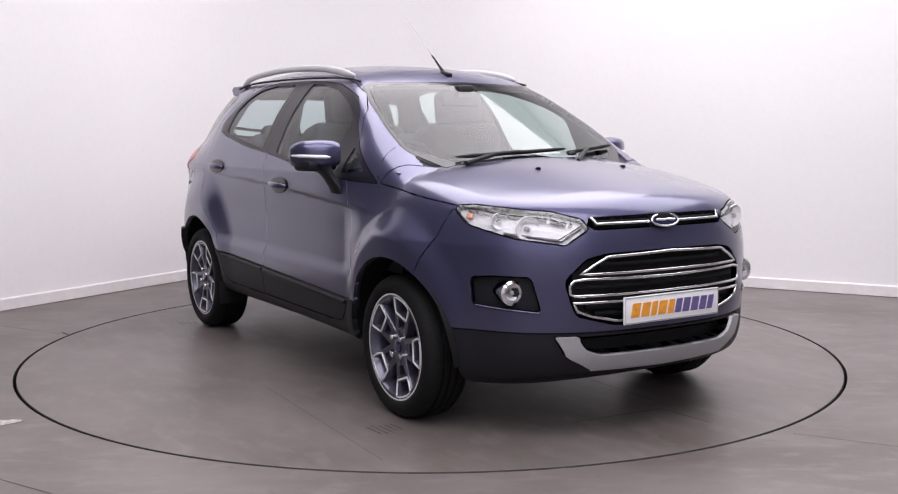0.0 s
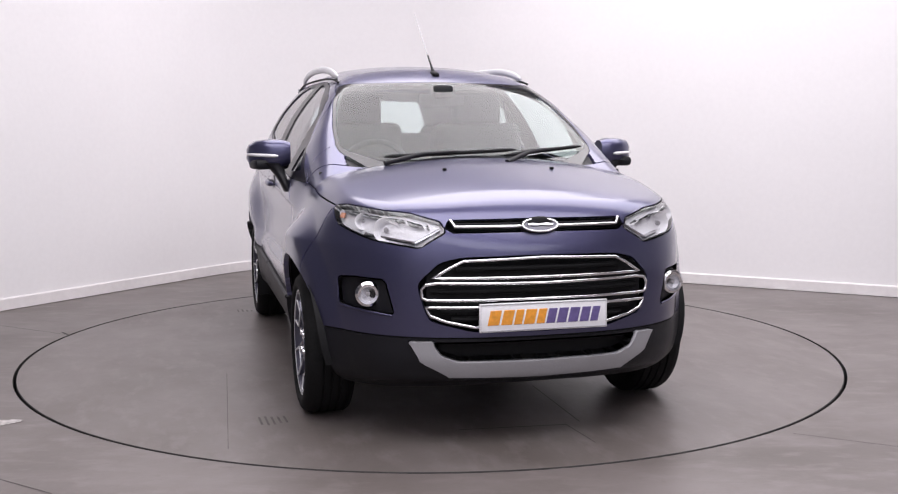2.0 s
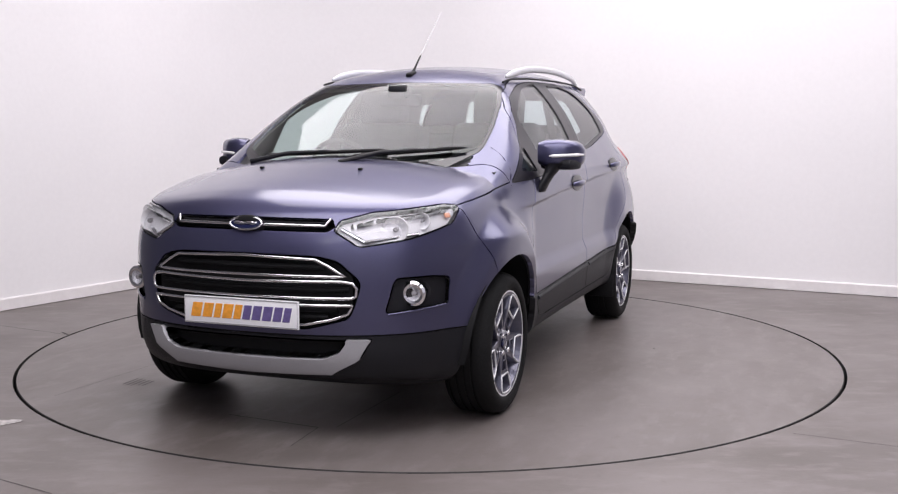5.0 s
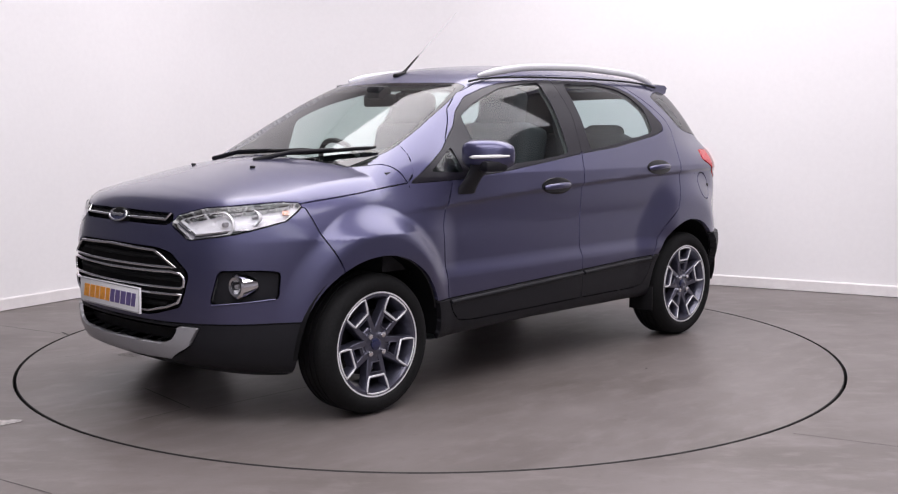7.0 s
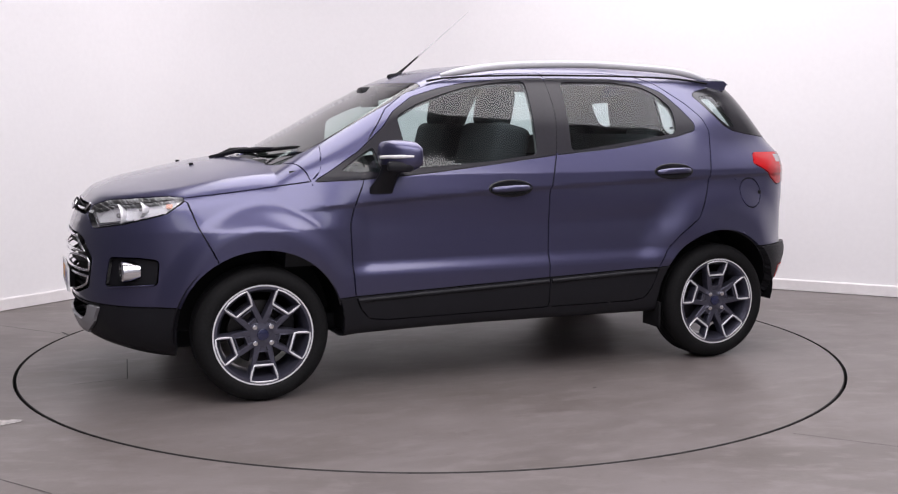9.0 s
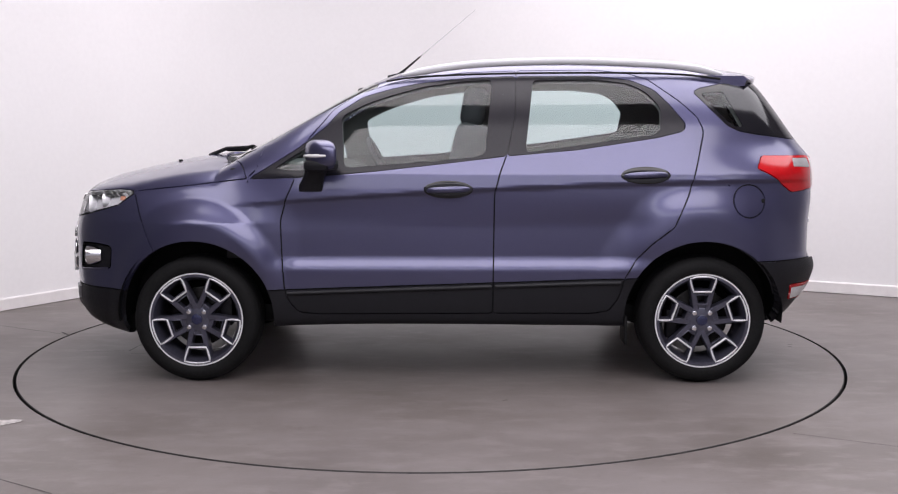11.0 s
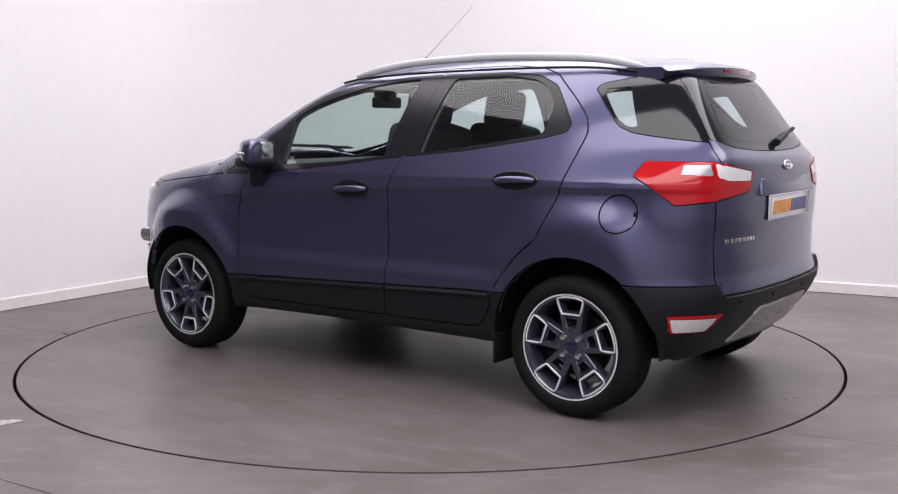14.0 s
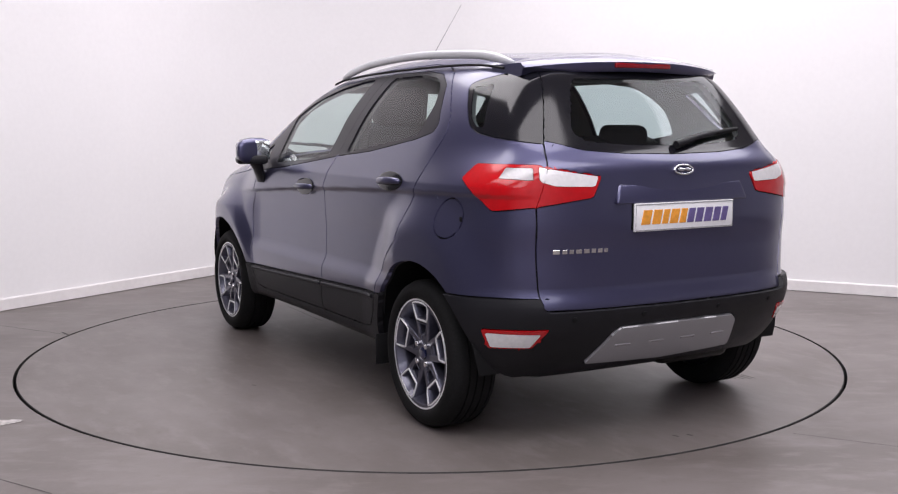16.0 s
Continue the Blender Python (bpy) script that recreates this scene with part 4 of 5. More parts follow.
# wheels: spun about y, outer face towards +y
def bar(bm, p, q, w0, w1, y0, y1):
    """A tapered bar in the wheel's plane between two (x, z) places."""
    p, q = Vector((p[0], 0, p[1])), Vector((q[0], 0, q[1]))
    s = (q - p).normalized().cross(Vector((0, 1, 0)))
    v = [bm.verts.new(c + s * (w * k * f) + Vector((0, y, 0))) for c, w, top in ((p, w0, y0), (q, w1, y1))
         for k, y, f in ((1, top - 0.045, 1.25), (1, top - 0.004, 1), (0.75, top, 1), (-0.75, top, 1), (-1, top - 0.004, 1), (-1, top - 0.045, 1.25))]
    for i in range(6):
        j = (i + 1) % 6
        bm.faces.new((v[i], v[j], v[6 + j], v[6 + i]))
    bm.faces.new(v[:6][::-1])
    bm.faces.new(v[6:])


def build_wheel(turn):
    wheel = part("wheel", lathe([(0.216, 0.0), (0.2345, 0.0), (0.2355, -0.006), (0.226, -0.016), (0.212, -0.03), (0.203, -0.06), (0.200, -0.16),
                                 (0.222, -0.185), (0.216, -0.19), (0.192, -0.165), (0.195, -0.05), (0.205, -0.02)], 80), WHEEL_GREY, car,
                 "dark grey alloy wheel with machined silver edges", 30)
    lip = lathe([(0.229, 0.0015), (0.2362, 0.0015), (0.2368, -0.005), (0.232, -0.006)], 80)
    part("rim_edge", lip, MACHINED, wheel, "bright machined rim edge")
    r = 0.315
    prof = [(0.232, -0.012), (0.238, 0.004), (0.252, 0.012), (0.272, 0.013), (0.292, 0.006), (0.304, -0.006), (r - 0.004, -0.020), (r, -0.030)]
    y = -0.030
    for k in range(4):
        y1 = -0.030 - (k + 1) * 0.035
        prof += [(r, y1 + 0.009), (r - 0.008, y1 + 0.008), (r - 0.008, y1 + 0.001), (r, y1)]
    prof += [(r - 0.004, -0.180), (0.300, -0.194), (0.270, -0.205), (0.238, -0.200), (0.225, -0.188), (0.222, -0.10)]
    part("tyre", lathe(prof, 96), RUBBER, wheel, "black road tyre with worn tread", 50)
    rot = lambda x, z, a: (x * math.cos(a) - z * math.sin(a), x * math.sin(a) + z * math.cos(a))
    for k in range(5):
        a = turn + k * math.tau / 5
        sp = bmesh.new()
        P = lambda rr, w: rot(rr, w, a)
        for s in (1, -1):
            bar(sp, P(0.045, 0.026 * s), P(0.142, 0.046 * s), 0.015, 0.012, -0.020, -0.012)
            bar(sp, P(0.140, 0.046 * s), P(0.222, 0.070 * s), 0.011, 0.010, -0.012, -0.003)
        bar(sp, P(0.144, -0.048), P(0.144, 0.048), 0.010, 0.010, -0.012, -0.012)
        bar(sp, P(0.070, -0.030), P(0.070, 0.030), 0.014, 0.014, -0.024, -0.024)
        part("spoke", sp, WHEEL_GREY, wheel)
        loop = [(0.143, -0.044), (0.143, 0.044), (0.165, 0.053), (0.192, 0.061), (0.211, 0.064), (0.219, 0.036), (0.221, 0.0), (0.219, -0.036),
                (0.211, -0.064), (0.192, -0.061), (0.165, -0.053)]
        pts = [(*P(rr, w)[:1], -0.011 + 0.010 * (rr - 0.143) / 0.08, P(rr, w)[1]) for rr, w in loop]
        part("spoke_edge", rod(pts, 0.0052, 6, True, 0.8, [(0, 1, 0)] * len(pts)), MACHINED, wheel, "bright machined spoke edge", 80)
        small = [(0.080, -0.022), (0.080, 0.022), (0.128, 0.034), (0.128, -0.034)]
        pts = [(P(rr, w)[0], -0.016, P(rr, w)[1]) for rr, w in small]
        part("spoke_pocket", rod(pts, 0.0040, 6, True, 0.8, [(0, 1, 0)] * 4), WHEEL_GREY, wheel, "", 80)
    part("hub", disc(0.062, 0.05, (0, -0.045, 0), "y", 40, 0.006), WHEEL_GREY, wheel)
    part("centre_cap", disc(0.027, 0.02, (0, -0.020, 0), "y", 32, 0.003), BLUE, wheel, "round dark blue centre cap")
    for k in range(4):
        x, z = rot(0.054, 0, turn + math.tau / 8 + k * math.tau / 4)
        part("wheel_nut", disc(0.0125, 0.03, (x, -0.018, z), "y", 12, 0.003), CHROME, wheel, "chrome wheel nut")
    part("brake_disc", disc(0.150, 0.020, (0, -0.115, 0), "y", 48, 0.003), STEEL, wheel, "grey steel brake disc")
    part("brake_caliper", box((0.07, 0.06, 0.15), (-0.13, -0.11, 0.03), 0.012), PLASTIC, wheel)
    return wheel


FACE_Y = 0.858
first = build_wheel(radians(-90))
first.matrix_basis = Matrix.Translation((AXLE_F, FACE_Y, 0.3035))
for place, spin in (((AXLE_R, FACE_Y + 0.002), 180), ):
    w = copy_thing(first, Matrix.Translation((place[0], place[1], 0.3035)) @ pose(0, 0, 0, 0, spin, 0))
for x, spin in ((AXLE_F, 92), (AXLE_R, 70)):
    copy_thing(first, Matrix.Translation((x, -FACE_Y, 0.3035)) @ pose(0, 0, 0, 0, 0, 180) @ pose(0, 0, 0, 0, spin, 0))

# grille, badge, plates
grille = part("grille", box((0.02, 0.90, 0.27), (1.865, 0, 0.615), 0.004), DULL_BLACK, car, "black slatted grille with chrome surrounds")
for outline, name in ((both([(0.0, 0.755), (0.314, 0.745), (0.365, 0.720), (0.430, 0.680), (0.0, 0.679)][:4]) , "upper"),):
    front_rod("chrome_surround", outline, 0.0065, CHROME, grille, 0.006, label="chrome grille surround")
front_rod("chrome_surround", both([(0.0, 0.656), (0.41, 0.661), (0.455, 0.654), (0.470, 0.635), (0.467, 0.602), (0.450, 0.594), (0.0, 0.588)][:6]), 0.0065,
          CHROME, grille, 0.006, label="chrome grille surround")
front_rod("chrome_surround", both([(0.30, 0.566), (0.456, 0.566), (0.437, 0.532), (0.38, 0.510), (0.27, 0.487)]), 0.0065, CHROME, grille, 0.006, label="chrome grille surround")
for z, half in ((0.716, 0.34), (0.626, 0.44), (0.545, 0.40), (0.515, 0.36)):
    front_rod("slat", [(-half, z), (half, z)], 0.010, DULL_BLACK, grille, -0.020, False)
upper = part("bonnet_grille", box((0.02, 0.66, 0.04), (1.845, 0, 0.88), 0.003), DULL_BLACK, car, "slim black grille below the bonnet")
front_rod("chrome_strip", [(-0.352, 0.899), (-0.336, 0.873), (0.336, 0.873), (0.352, 0.899)], 0.0062, CHROME, upper, 0.004, False, "chrome strip")
front_rod("slat", [(-0.33, 0.889), (0.33, 0.889)], 0.005, PLASTIC, upper, -0.010, False)


def oval(name, centre, out, ry, rz, parent, label):
    """An oval badge: chrome rim, dark enamel field, a plain pale scroll across it."""
    out = Vector(out)
    up = Vector((0, 0, 1))
    side = up.cross(out).normalized()
    up = out.cross(side)
    c = Vector(centre)
    line = [c + side * (ry * math.cos(k * math.tau / 40)) + up * (rz * math.sin(k * math.tau / 40)) for k in range(40)]
    rim = part(name, rod(line, 0.005, 8, True, 1.0, [out] * 40), CHROME, parent, label, 80)
    bm = bmesh.new()
    bm.faces.new([bm.verts.new(p + out * 0.001) for p in line])
    part("badge_field", bm, BLUE, rim, "dark blue enamel")
    bm = bmesh.new()
    wave = [c + out * 0.0045 + side * (ry * 0.72 * k) + up * (rz * 0.04 * math.sin(6 * k)) for k in np.linspace(-1, 1, 18)]
    part("badge_scroll", rod(wave, [0.0035 + 0.003 * abs(math.sin(3 * k)) for k in np.linspace(-1, 1, 18)], 6, False, 0.4, [out] * 18), CHROME, rim, "plain chrome scroll", 80)
    return rim


p, n = on_skin((1.9, 0, 0.872), (1, 0, 0), 0.016)
part("badge_seat", rod([p - n * 0.03, p - n * 0.004], 0.001, 4), DULL_BLACK, car)
bm = bmesh.new()
bmesh.ops.create_uvsphere(bm, u_segments=32, v_segments=12, radius=1, matrix=Matrix.Translation(p - n * 0.016) @ Matrix.Diagonal((0.016, 0.083, 0.040, 1)))
part("badge_mount", bm, DULL_BLACK, car, "black oval badge mount")
oval("front_badge", p, n, 0.072, 0.027, car, "oval blue and chrome badge")
p, n = on_skin((-2.0, -0.012, 1.088), (-1, 0, 0), 0.006)
oval("rear_badge", p, n, 0.048, 0.019, car, "oval blue and chrome badge")


def number_plate(name, x, y, z, out, tilt=0.0):
    """A white plate with a row of orange and of purple bars."""
    thing = part(name, box((0.010, 0.528, 0.113), (0, 0, 0), 0.003), PLATE, car, "white plate with orange and purple bars")
    edge = [(0.0055, sy * 0.259, sz * 0.0515) for sy, sz in ((1, 1), (1, -1), (-1, -1), (-1, 1))]
    part("plate_rim", rod(edge, 0.0022, 6, True, 1.0, [(1, 0, 0)] * 4), SILVER, thing, "", 80)
    widths = [0.052, 0.050, 0.036, 0.050, 0.038, 0.040, 0.044, 0.046, 0.042, 0.036]
    at = -0.229
    for k, w in enumerate(widths):
        bm = box((0.004, w * 0.88, 0.058), (0.0052, at + w / 2, 0.0), 0.001, seg=1)
        for v in bm.verts:
            v.co.y += (v.co.z) * 0.22
        part("bar", bm, ORANGE if k < 5 else PURPLE, thing)
        at += w + 0.0030
    thing.matrix_basis = pose(x, y, z, 0, tilt, 0 if out > 0 else 180)
    return thing


number_plate("front_plate", 1.974, 0.0, 0.527, 1, -1)
number_plate("rear_plate", -2.020, -0.012, 0.905, -1, 0)
part("plate_mount", box((0.03, 0.36, 0.10), (1.955, 0, 0.53), 0.006), DULL_BLACK, car)
part("plate_recess", box((0.020, 0.535, 0.118), (-2.005, -0.012, 0.915), 0.006), DULL_BLACK, car, "black plate recess")
bm = box((0.045, 0.70, 0.078), (-2.013, -0.010, 1.000), 0.010, seg=3)
for v in bm.verts:
    high = min(max((v.co.z - 0.961) / 0.078, 0), 1)
    v.co.y = -0.010 + (v.co.y + 0.010) * (1.0 - 0.07 * high)
    v.co.x += 0.022 * high + 0.09 * v.co.y ** 2
part("tailgate_grip", bm, PAINT, car, "painted grip bar above the plate")
at = 0.600
for k, w in enumerate((0.036, 0.026, 0.024, 0.032, 0.030, 0.026, 0.026, 0.022)):
    p, n = on_skin((-2.0, at - w / 2, 0.782), (-1, 0, 0), 0.002)
    part("name_bar", box((0.004, w * 0.8, 0.017), p, 0.001, n.to_track_quat("X", "Z").to_matrix(), 1), CHROME, car, "plain chrome bar")
    at -= w + 0.003


# lamps
for y in (-0.52, -0.20, 0.20, 0.52):
    q, n = on_skin((-1.95, y, 0.525), (-1, 0, 0), 0.019)
    eye = disc(0.011, 0.004, (0, 0, 0), "y", 16, 0.001)
    bmesh.ops.transform(eye, matrix=Matrix.Translation(q) @ n.to_track_quat("Y", "Z").to_matrix().to_4x4(), verts=eye.verts)
    part("parking_sensor", eye, DULL_BLACK, car, "small round black parking sensor")
for s in (1, -1):
    p, n = on_skin((1.78, 0.655 * s, 0.606), (1, 0, 0), 0.006)
    aim = Vector((1, 0.10 * s, 0)).normalized()
    turn = aim.to_track_quat("Y", "Z").to_matrix()
    lamp = lathe([(0.030, 0.004), (0.040, 0.006), (0.050, 0.0), (0.051, -0.03), (0.050, -0.075), (0.036, -0.075), (0.034, -0.02)], 40)
    bmesh.ops.transform(lamp, matrix=Matrix.Translation(p) @ turn.to_4x4(), verts=lamp.verts)
    fog = part("fog_lamp", lamp, CHROME, car, "round fog lamp in a chrome ring")
    bowl = lathe([(0.001, -0.030), (0.020, -0.022), (0.036, -0.004), (0.036, -0.008), (0.020, -0.030), (0.001, -0.036)], 32)
    bmesh.ops.transform(bowl, matrix=Matrix.Translation(p) @ turn.to_4x4(), verts=bowl.verts)
    part("bowl", bowl, REFLECTOR, fog)
    bulb = disc(0.010, 0.03, (0, -0.012, 0), "y", 16, 0.004)
    bmesh.ops.transform(bulb, matrix=Matrix.Translation(p) @ turn.to_4x4(), verts=bulb.verts)
    part("bulb", bulb, LAMP_DARK, fog)
    lens = disc(0.037, 0.003, (0, 0.002, 0), "y", 32)
    bmesh.ops.transform(lens, matrix=Matrix.Translation(p) @ turn.to_4x4(), verts=lens.verts)
    part("lens", lens, CLEAR, fog)
    line = [on_skin((1.9, y * s, z), (1, 0, 0), 0.001)[0] for y, z in fine([(0.575, 0.526), (0.63, 0.532), (0.70, 0.541), (0.745, 0.548)], 4)]
    part("pocket_edge", rod(line, 0.005, 6), PAINT, car, "", 80)

    head = HEADLAMPS[0 if s > 0 else 1]
    for (u, v, z, rr) in ((1.76, 0.575, 0.862, 0.046), (1.665, 0.655, 0.893, 0.030)):
        c, n = on_skin((u, v * s, z), (0.6, 0.8 * s, 0), -0.016)
        q = Vector((1, 0.22 * s, 0)).to_track_quat("Y", "Z").to_matrix().to_4x4()
        cup = lathe([(0.004, -0.030), (rr * 0.6, -0.022), (rr, 0.0), (rr * 1.12, 0.002), (rr * 1.14, -0.006), (rr * 0.7, -0.034), (0.004, -0.038)], 36)
        bmesh.ops.transform(cup, matrix=Matrix.Translation(c) @ q, verts=cup.verts)
        part("lamp_bowl", cup, REFLECTOR, head, "bright silvered lamp bowl")
        b = disc(rr * 0.22, 0.03, (0, -0.012, 0), "y", 14, 0.003)
        bmesh.ops.transform(b, matrix=Matrix.Translation(c) @ q, verts=b.verts)
        part("bulb", b, LAMP_DARK, head)
    c, n = on_skin((1.545, 0.72 * s, 0.910), (0.5, 0.86 * s, 0), -0.016)
    bm = box((0.030, 0.008, 0.022), c, 0.003, n.to_track_quat("Y", "Z").to_matrix())
    part("indicator", bm, AMBER, head, "amber side indicator")
    for a0, a1 in (((1.868, 0.395, 0.868), (1.850, 0.490, 0.815)), ((1.850, 0.490, 0.815), (1.70, 0.665, 0.842))):
        p0, _ = on_skin((a0[0], a0[1] * s, a0[2]), (0.6, 0.8 * s, 0), -0.020)
        p1, _ = on_skin((a1[0], a1[1] * s, a1[2]), (0.6, 0.8 * s, 0), -0.020)
        part("lamp_strip", rod([p0, p1], 0.008, 8), CHROME, head, "chrome strip")


# door handles and mirrors
def handle(x, z, s, kind):
    p, n = on_skin((x, 0.86 * s, z), (0, s, 0), 0.0)
    t = Vector((-1, 0, 0.035))
    # a slightly raised black oval stands in for the hollow behind the handle
    bm = bmesh.new()
    bmesh.ops.create_uvsphere(bm, u_segments=32, v_segments=12, radius=1,
                              matrix=Matrix.Translation(p + Vector((0, 0, 0.002))) @ n.to_track_quat("Y", "Z").to_matrix().to_4x4() @ Matrix.Diagonal((0.122, 0.0055, 0.044, 1)))
    base = part("handle_cup", bm, GLOSS_BLACK, DOORS[kind, s], "gloss black oval behind the handle")
    line = fine([p + t * -0.104 + n * 0.004, p + t * -0.07 + n * 0.022, p + n * 0.030, p + t * 0.07 + n * 0.022, p + t * 0.104 + n * 0.004], 5)
    m = len(line)
    rad = [0.008 + 0.008 * math.sin(math.pi * k / (m - 1)) ** 0.6 for k in range(m)]
    part("handle", rod(line, rad, 10, False, 0.75, [tuple(n)] * m), PAINT, DOORS[kind, s], "painted door handle", 80)


def cladding_lip(kind, x0, x1, s):
    """The sloped upper lip of a door's lower cladding."""
    pts, ups = [], []
    for x in np.linspace(x0, x1, 16):
        q, n = on_skin((x, 0.86 * s, clad(x) - 0.017), (0, s, 0), 0.006)
        pts.append(q)
        ups.append((0, 0.5 * s, 1))
    part("cladding_lip", rod(pts, 0.013, 8, False, 0.8, ups), PLASTIC, DOORS[kind, s], "", 80)


for s in (1, -1):
    cladding_lip("front", 0.70, -0.318, s)
    cladding_lip("rear", -0.338, -0.955, s)
    handle(-0.105, 0.953, s, "front")
    handle(-1.073, 1.022, s, "rear")


def mirror(s):
    rng = [(0.0, 0.74, 0.78), (0.18, 0.94, 0.95), (0.5, 1.0, 1.0), (0.8, 0.92, 0.92), (0.95, 0.62, 0.66), (1.0, 0.25, 0.35)]
    bm = bmesh.new()
    rings = []
    for t, fx, fz in rng:
        y = 0.825 + 0.205 * t
        cx = 0.520 - 0.075 * t * t
        cz = 1.133 - 0.008 * t
        pts = []
        for k in range(20):
            a = k * math.tau / 20
            ca, sa = math.cos(a), math.sin(a)
            ca, sa = math.copysign(abs(ca) ** 0.55, ca), math.copysign(abs(sa) ** 0.62, sa)
            front = 0.085 if ca > 0 else 0.045
            pts.append(bm.verts.new((cx + ca * front * fx, y * s, cz + sa * 0.072 * fz)))
        rings.append(pts)
    for a, b in zip(rings[:-1], rings[1:]):
        for k in range(20):
            bm.faces.new((a[k], a[(k + 1) % 20], b[(k + 1) % 20], b[k]))
    bm.faces.new(rings[0])
    bm.faces.new(rings[-1])
    house = part("door_mirror", bm, PAINT, car, "painted door mirror on a black foot", 60)
    bm = box((0.006, 0.165, 0.105), (0.467, 0.918 * s, 1.131), 0.002, Euler((0, 0, radians(-8 * s))).to_matrix())
    part("mirror_glass", bm, MIRROR, house, "mirror glass")
    low = bmesh.new()
    rows = []
    for x, y, z, wx, wy in ((0.575, 0.845, 0.945, 0.058, 0.016), (0.572, 0.852, 0.975, 0.060, 0.022), (0.553, 0.872, 1.02, 0.052, 0.026), (0.535, 0.895, 1.065, 0.056, 0.040),
                            (0.525, 0.915, 1.085, 0.070, 0.070)):
        rows.append([low.verts.new((x + wx * math.cos(k * math.tau / 14), s * (y + wy * math.sin(k * math.tau / 14)), z)) for k in range(14)])
    for a, b in zip(rows[:-1], rows[1:]):
        for k in range(14):
            low.faces.new((a[k], a[(k + 1) % 14], b[(k + 1) % 14], b[k]))
    low.faces.new(rows[0])
    low.faces.new(rows[-1])
    part("mirror_foot", low, PLASTIC, house, "black plastic mirror foot", 60)
    bm = bmesh.new()
    line = [(0.519 - 0.075 * t * t + 0.086 * float(np.interp(t, [0, 0.18, 0.5, 0.8, 0.95, 1], [0.74, 0.94, 1, 0.92, 0.62, 0.25])), (0.825 + 0.205 * t) * s, 1.117 + 0.008 * t)
            for t in np.linspace(0.30, 0.99, 9)]
    part("indicator", rod(line, [0.004] + [0.010] * 7 + [0.006], 8, False, 0.9), WHITE_LENS, house, "clear white side repeater", 80)
    skirt = box((0.125, 0.175, 0.050), (0.510, 0.925 * s, 1.078), 0.018, Euler((0, 0, radians(-14 * s))).to_matrix())
    part("mirror_lower_cover", skirt, PLASTIC, house, "black lower mirror cover")


mirror(1)
mirror(-1)

# roof: rails, aerial, spoiler
for s in (1, -1):
    line = fine([(0.14, 0.517 * s, 1.526), (-0.05, 0.523 * s, 1.560), (-0.3, 0.526 * s, 1.586), (-0.7, 0.527 * s, 1.597), (-1.05, 0.523 * s, 1.587),
                 (-1.32, 0.510 * s, 1.568), (-1.52, 0.492 * s, 1.528)], 6)
    m = len(line)
    rad = [0.005 + (0.0070 + 0.002 * max(0.0, abs(2 * k / (m - 1) - 1) - 0.5)) * min(1, 3 * math.sin(math.pi * k / (m - 1))) for k in range(m)]
    rail = part("roof_rail", rod(line, rad, 12, False, 1.6), RAIL, car, "silver painted roof rail", 80)
    line = [on_skin((x, 0.50 * s, 1.6), (0, 0, 1), 0.0)[0] + Vector((0, 0.028 * s, 0.0)) for x in np.linspace(0.22, -1.5, 20)]
    part("roof_gutter", rod(line, 0.006, 6), DULL_BLACK, rail, "black roof gutter strip", 80)
a, b = Vector((0.205, -0.001, 1.540)), Vector((-0.246, -0.008, 1.916))
aerial = part("aerial", rod([a + (b - a) * k for k in (0, 0.05, 0.12, 0.3, 0.31)], [0.012, 0.010, 0.0062, 0.0045, 0.0022], 8), DULL_BLACK, car, "thin black roof aerial", 80)
part("whip", rod([a + (b - a) * k for k in (0.305, 0.6, 1.0)], [0.0019, 0.0016, 0.0012], 6), LAMP_DARK, aerial, "thin grey steel whip", 80)
part("aerial_foot", box((0.085, 0.036, 0.026), (0.21, 0, 1.545), 0.010, Euler((0, radians(12), 0)).to_matrix(), 3), DULL_BLACK, aerial)


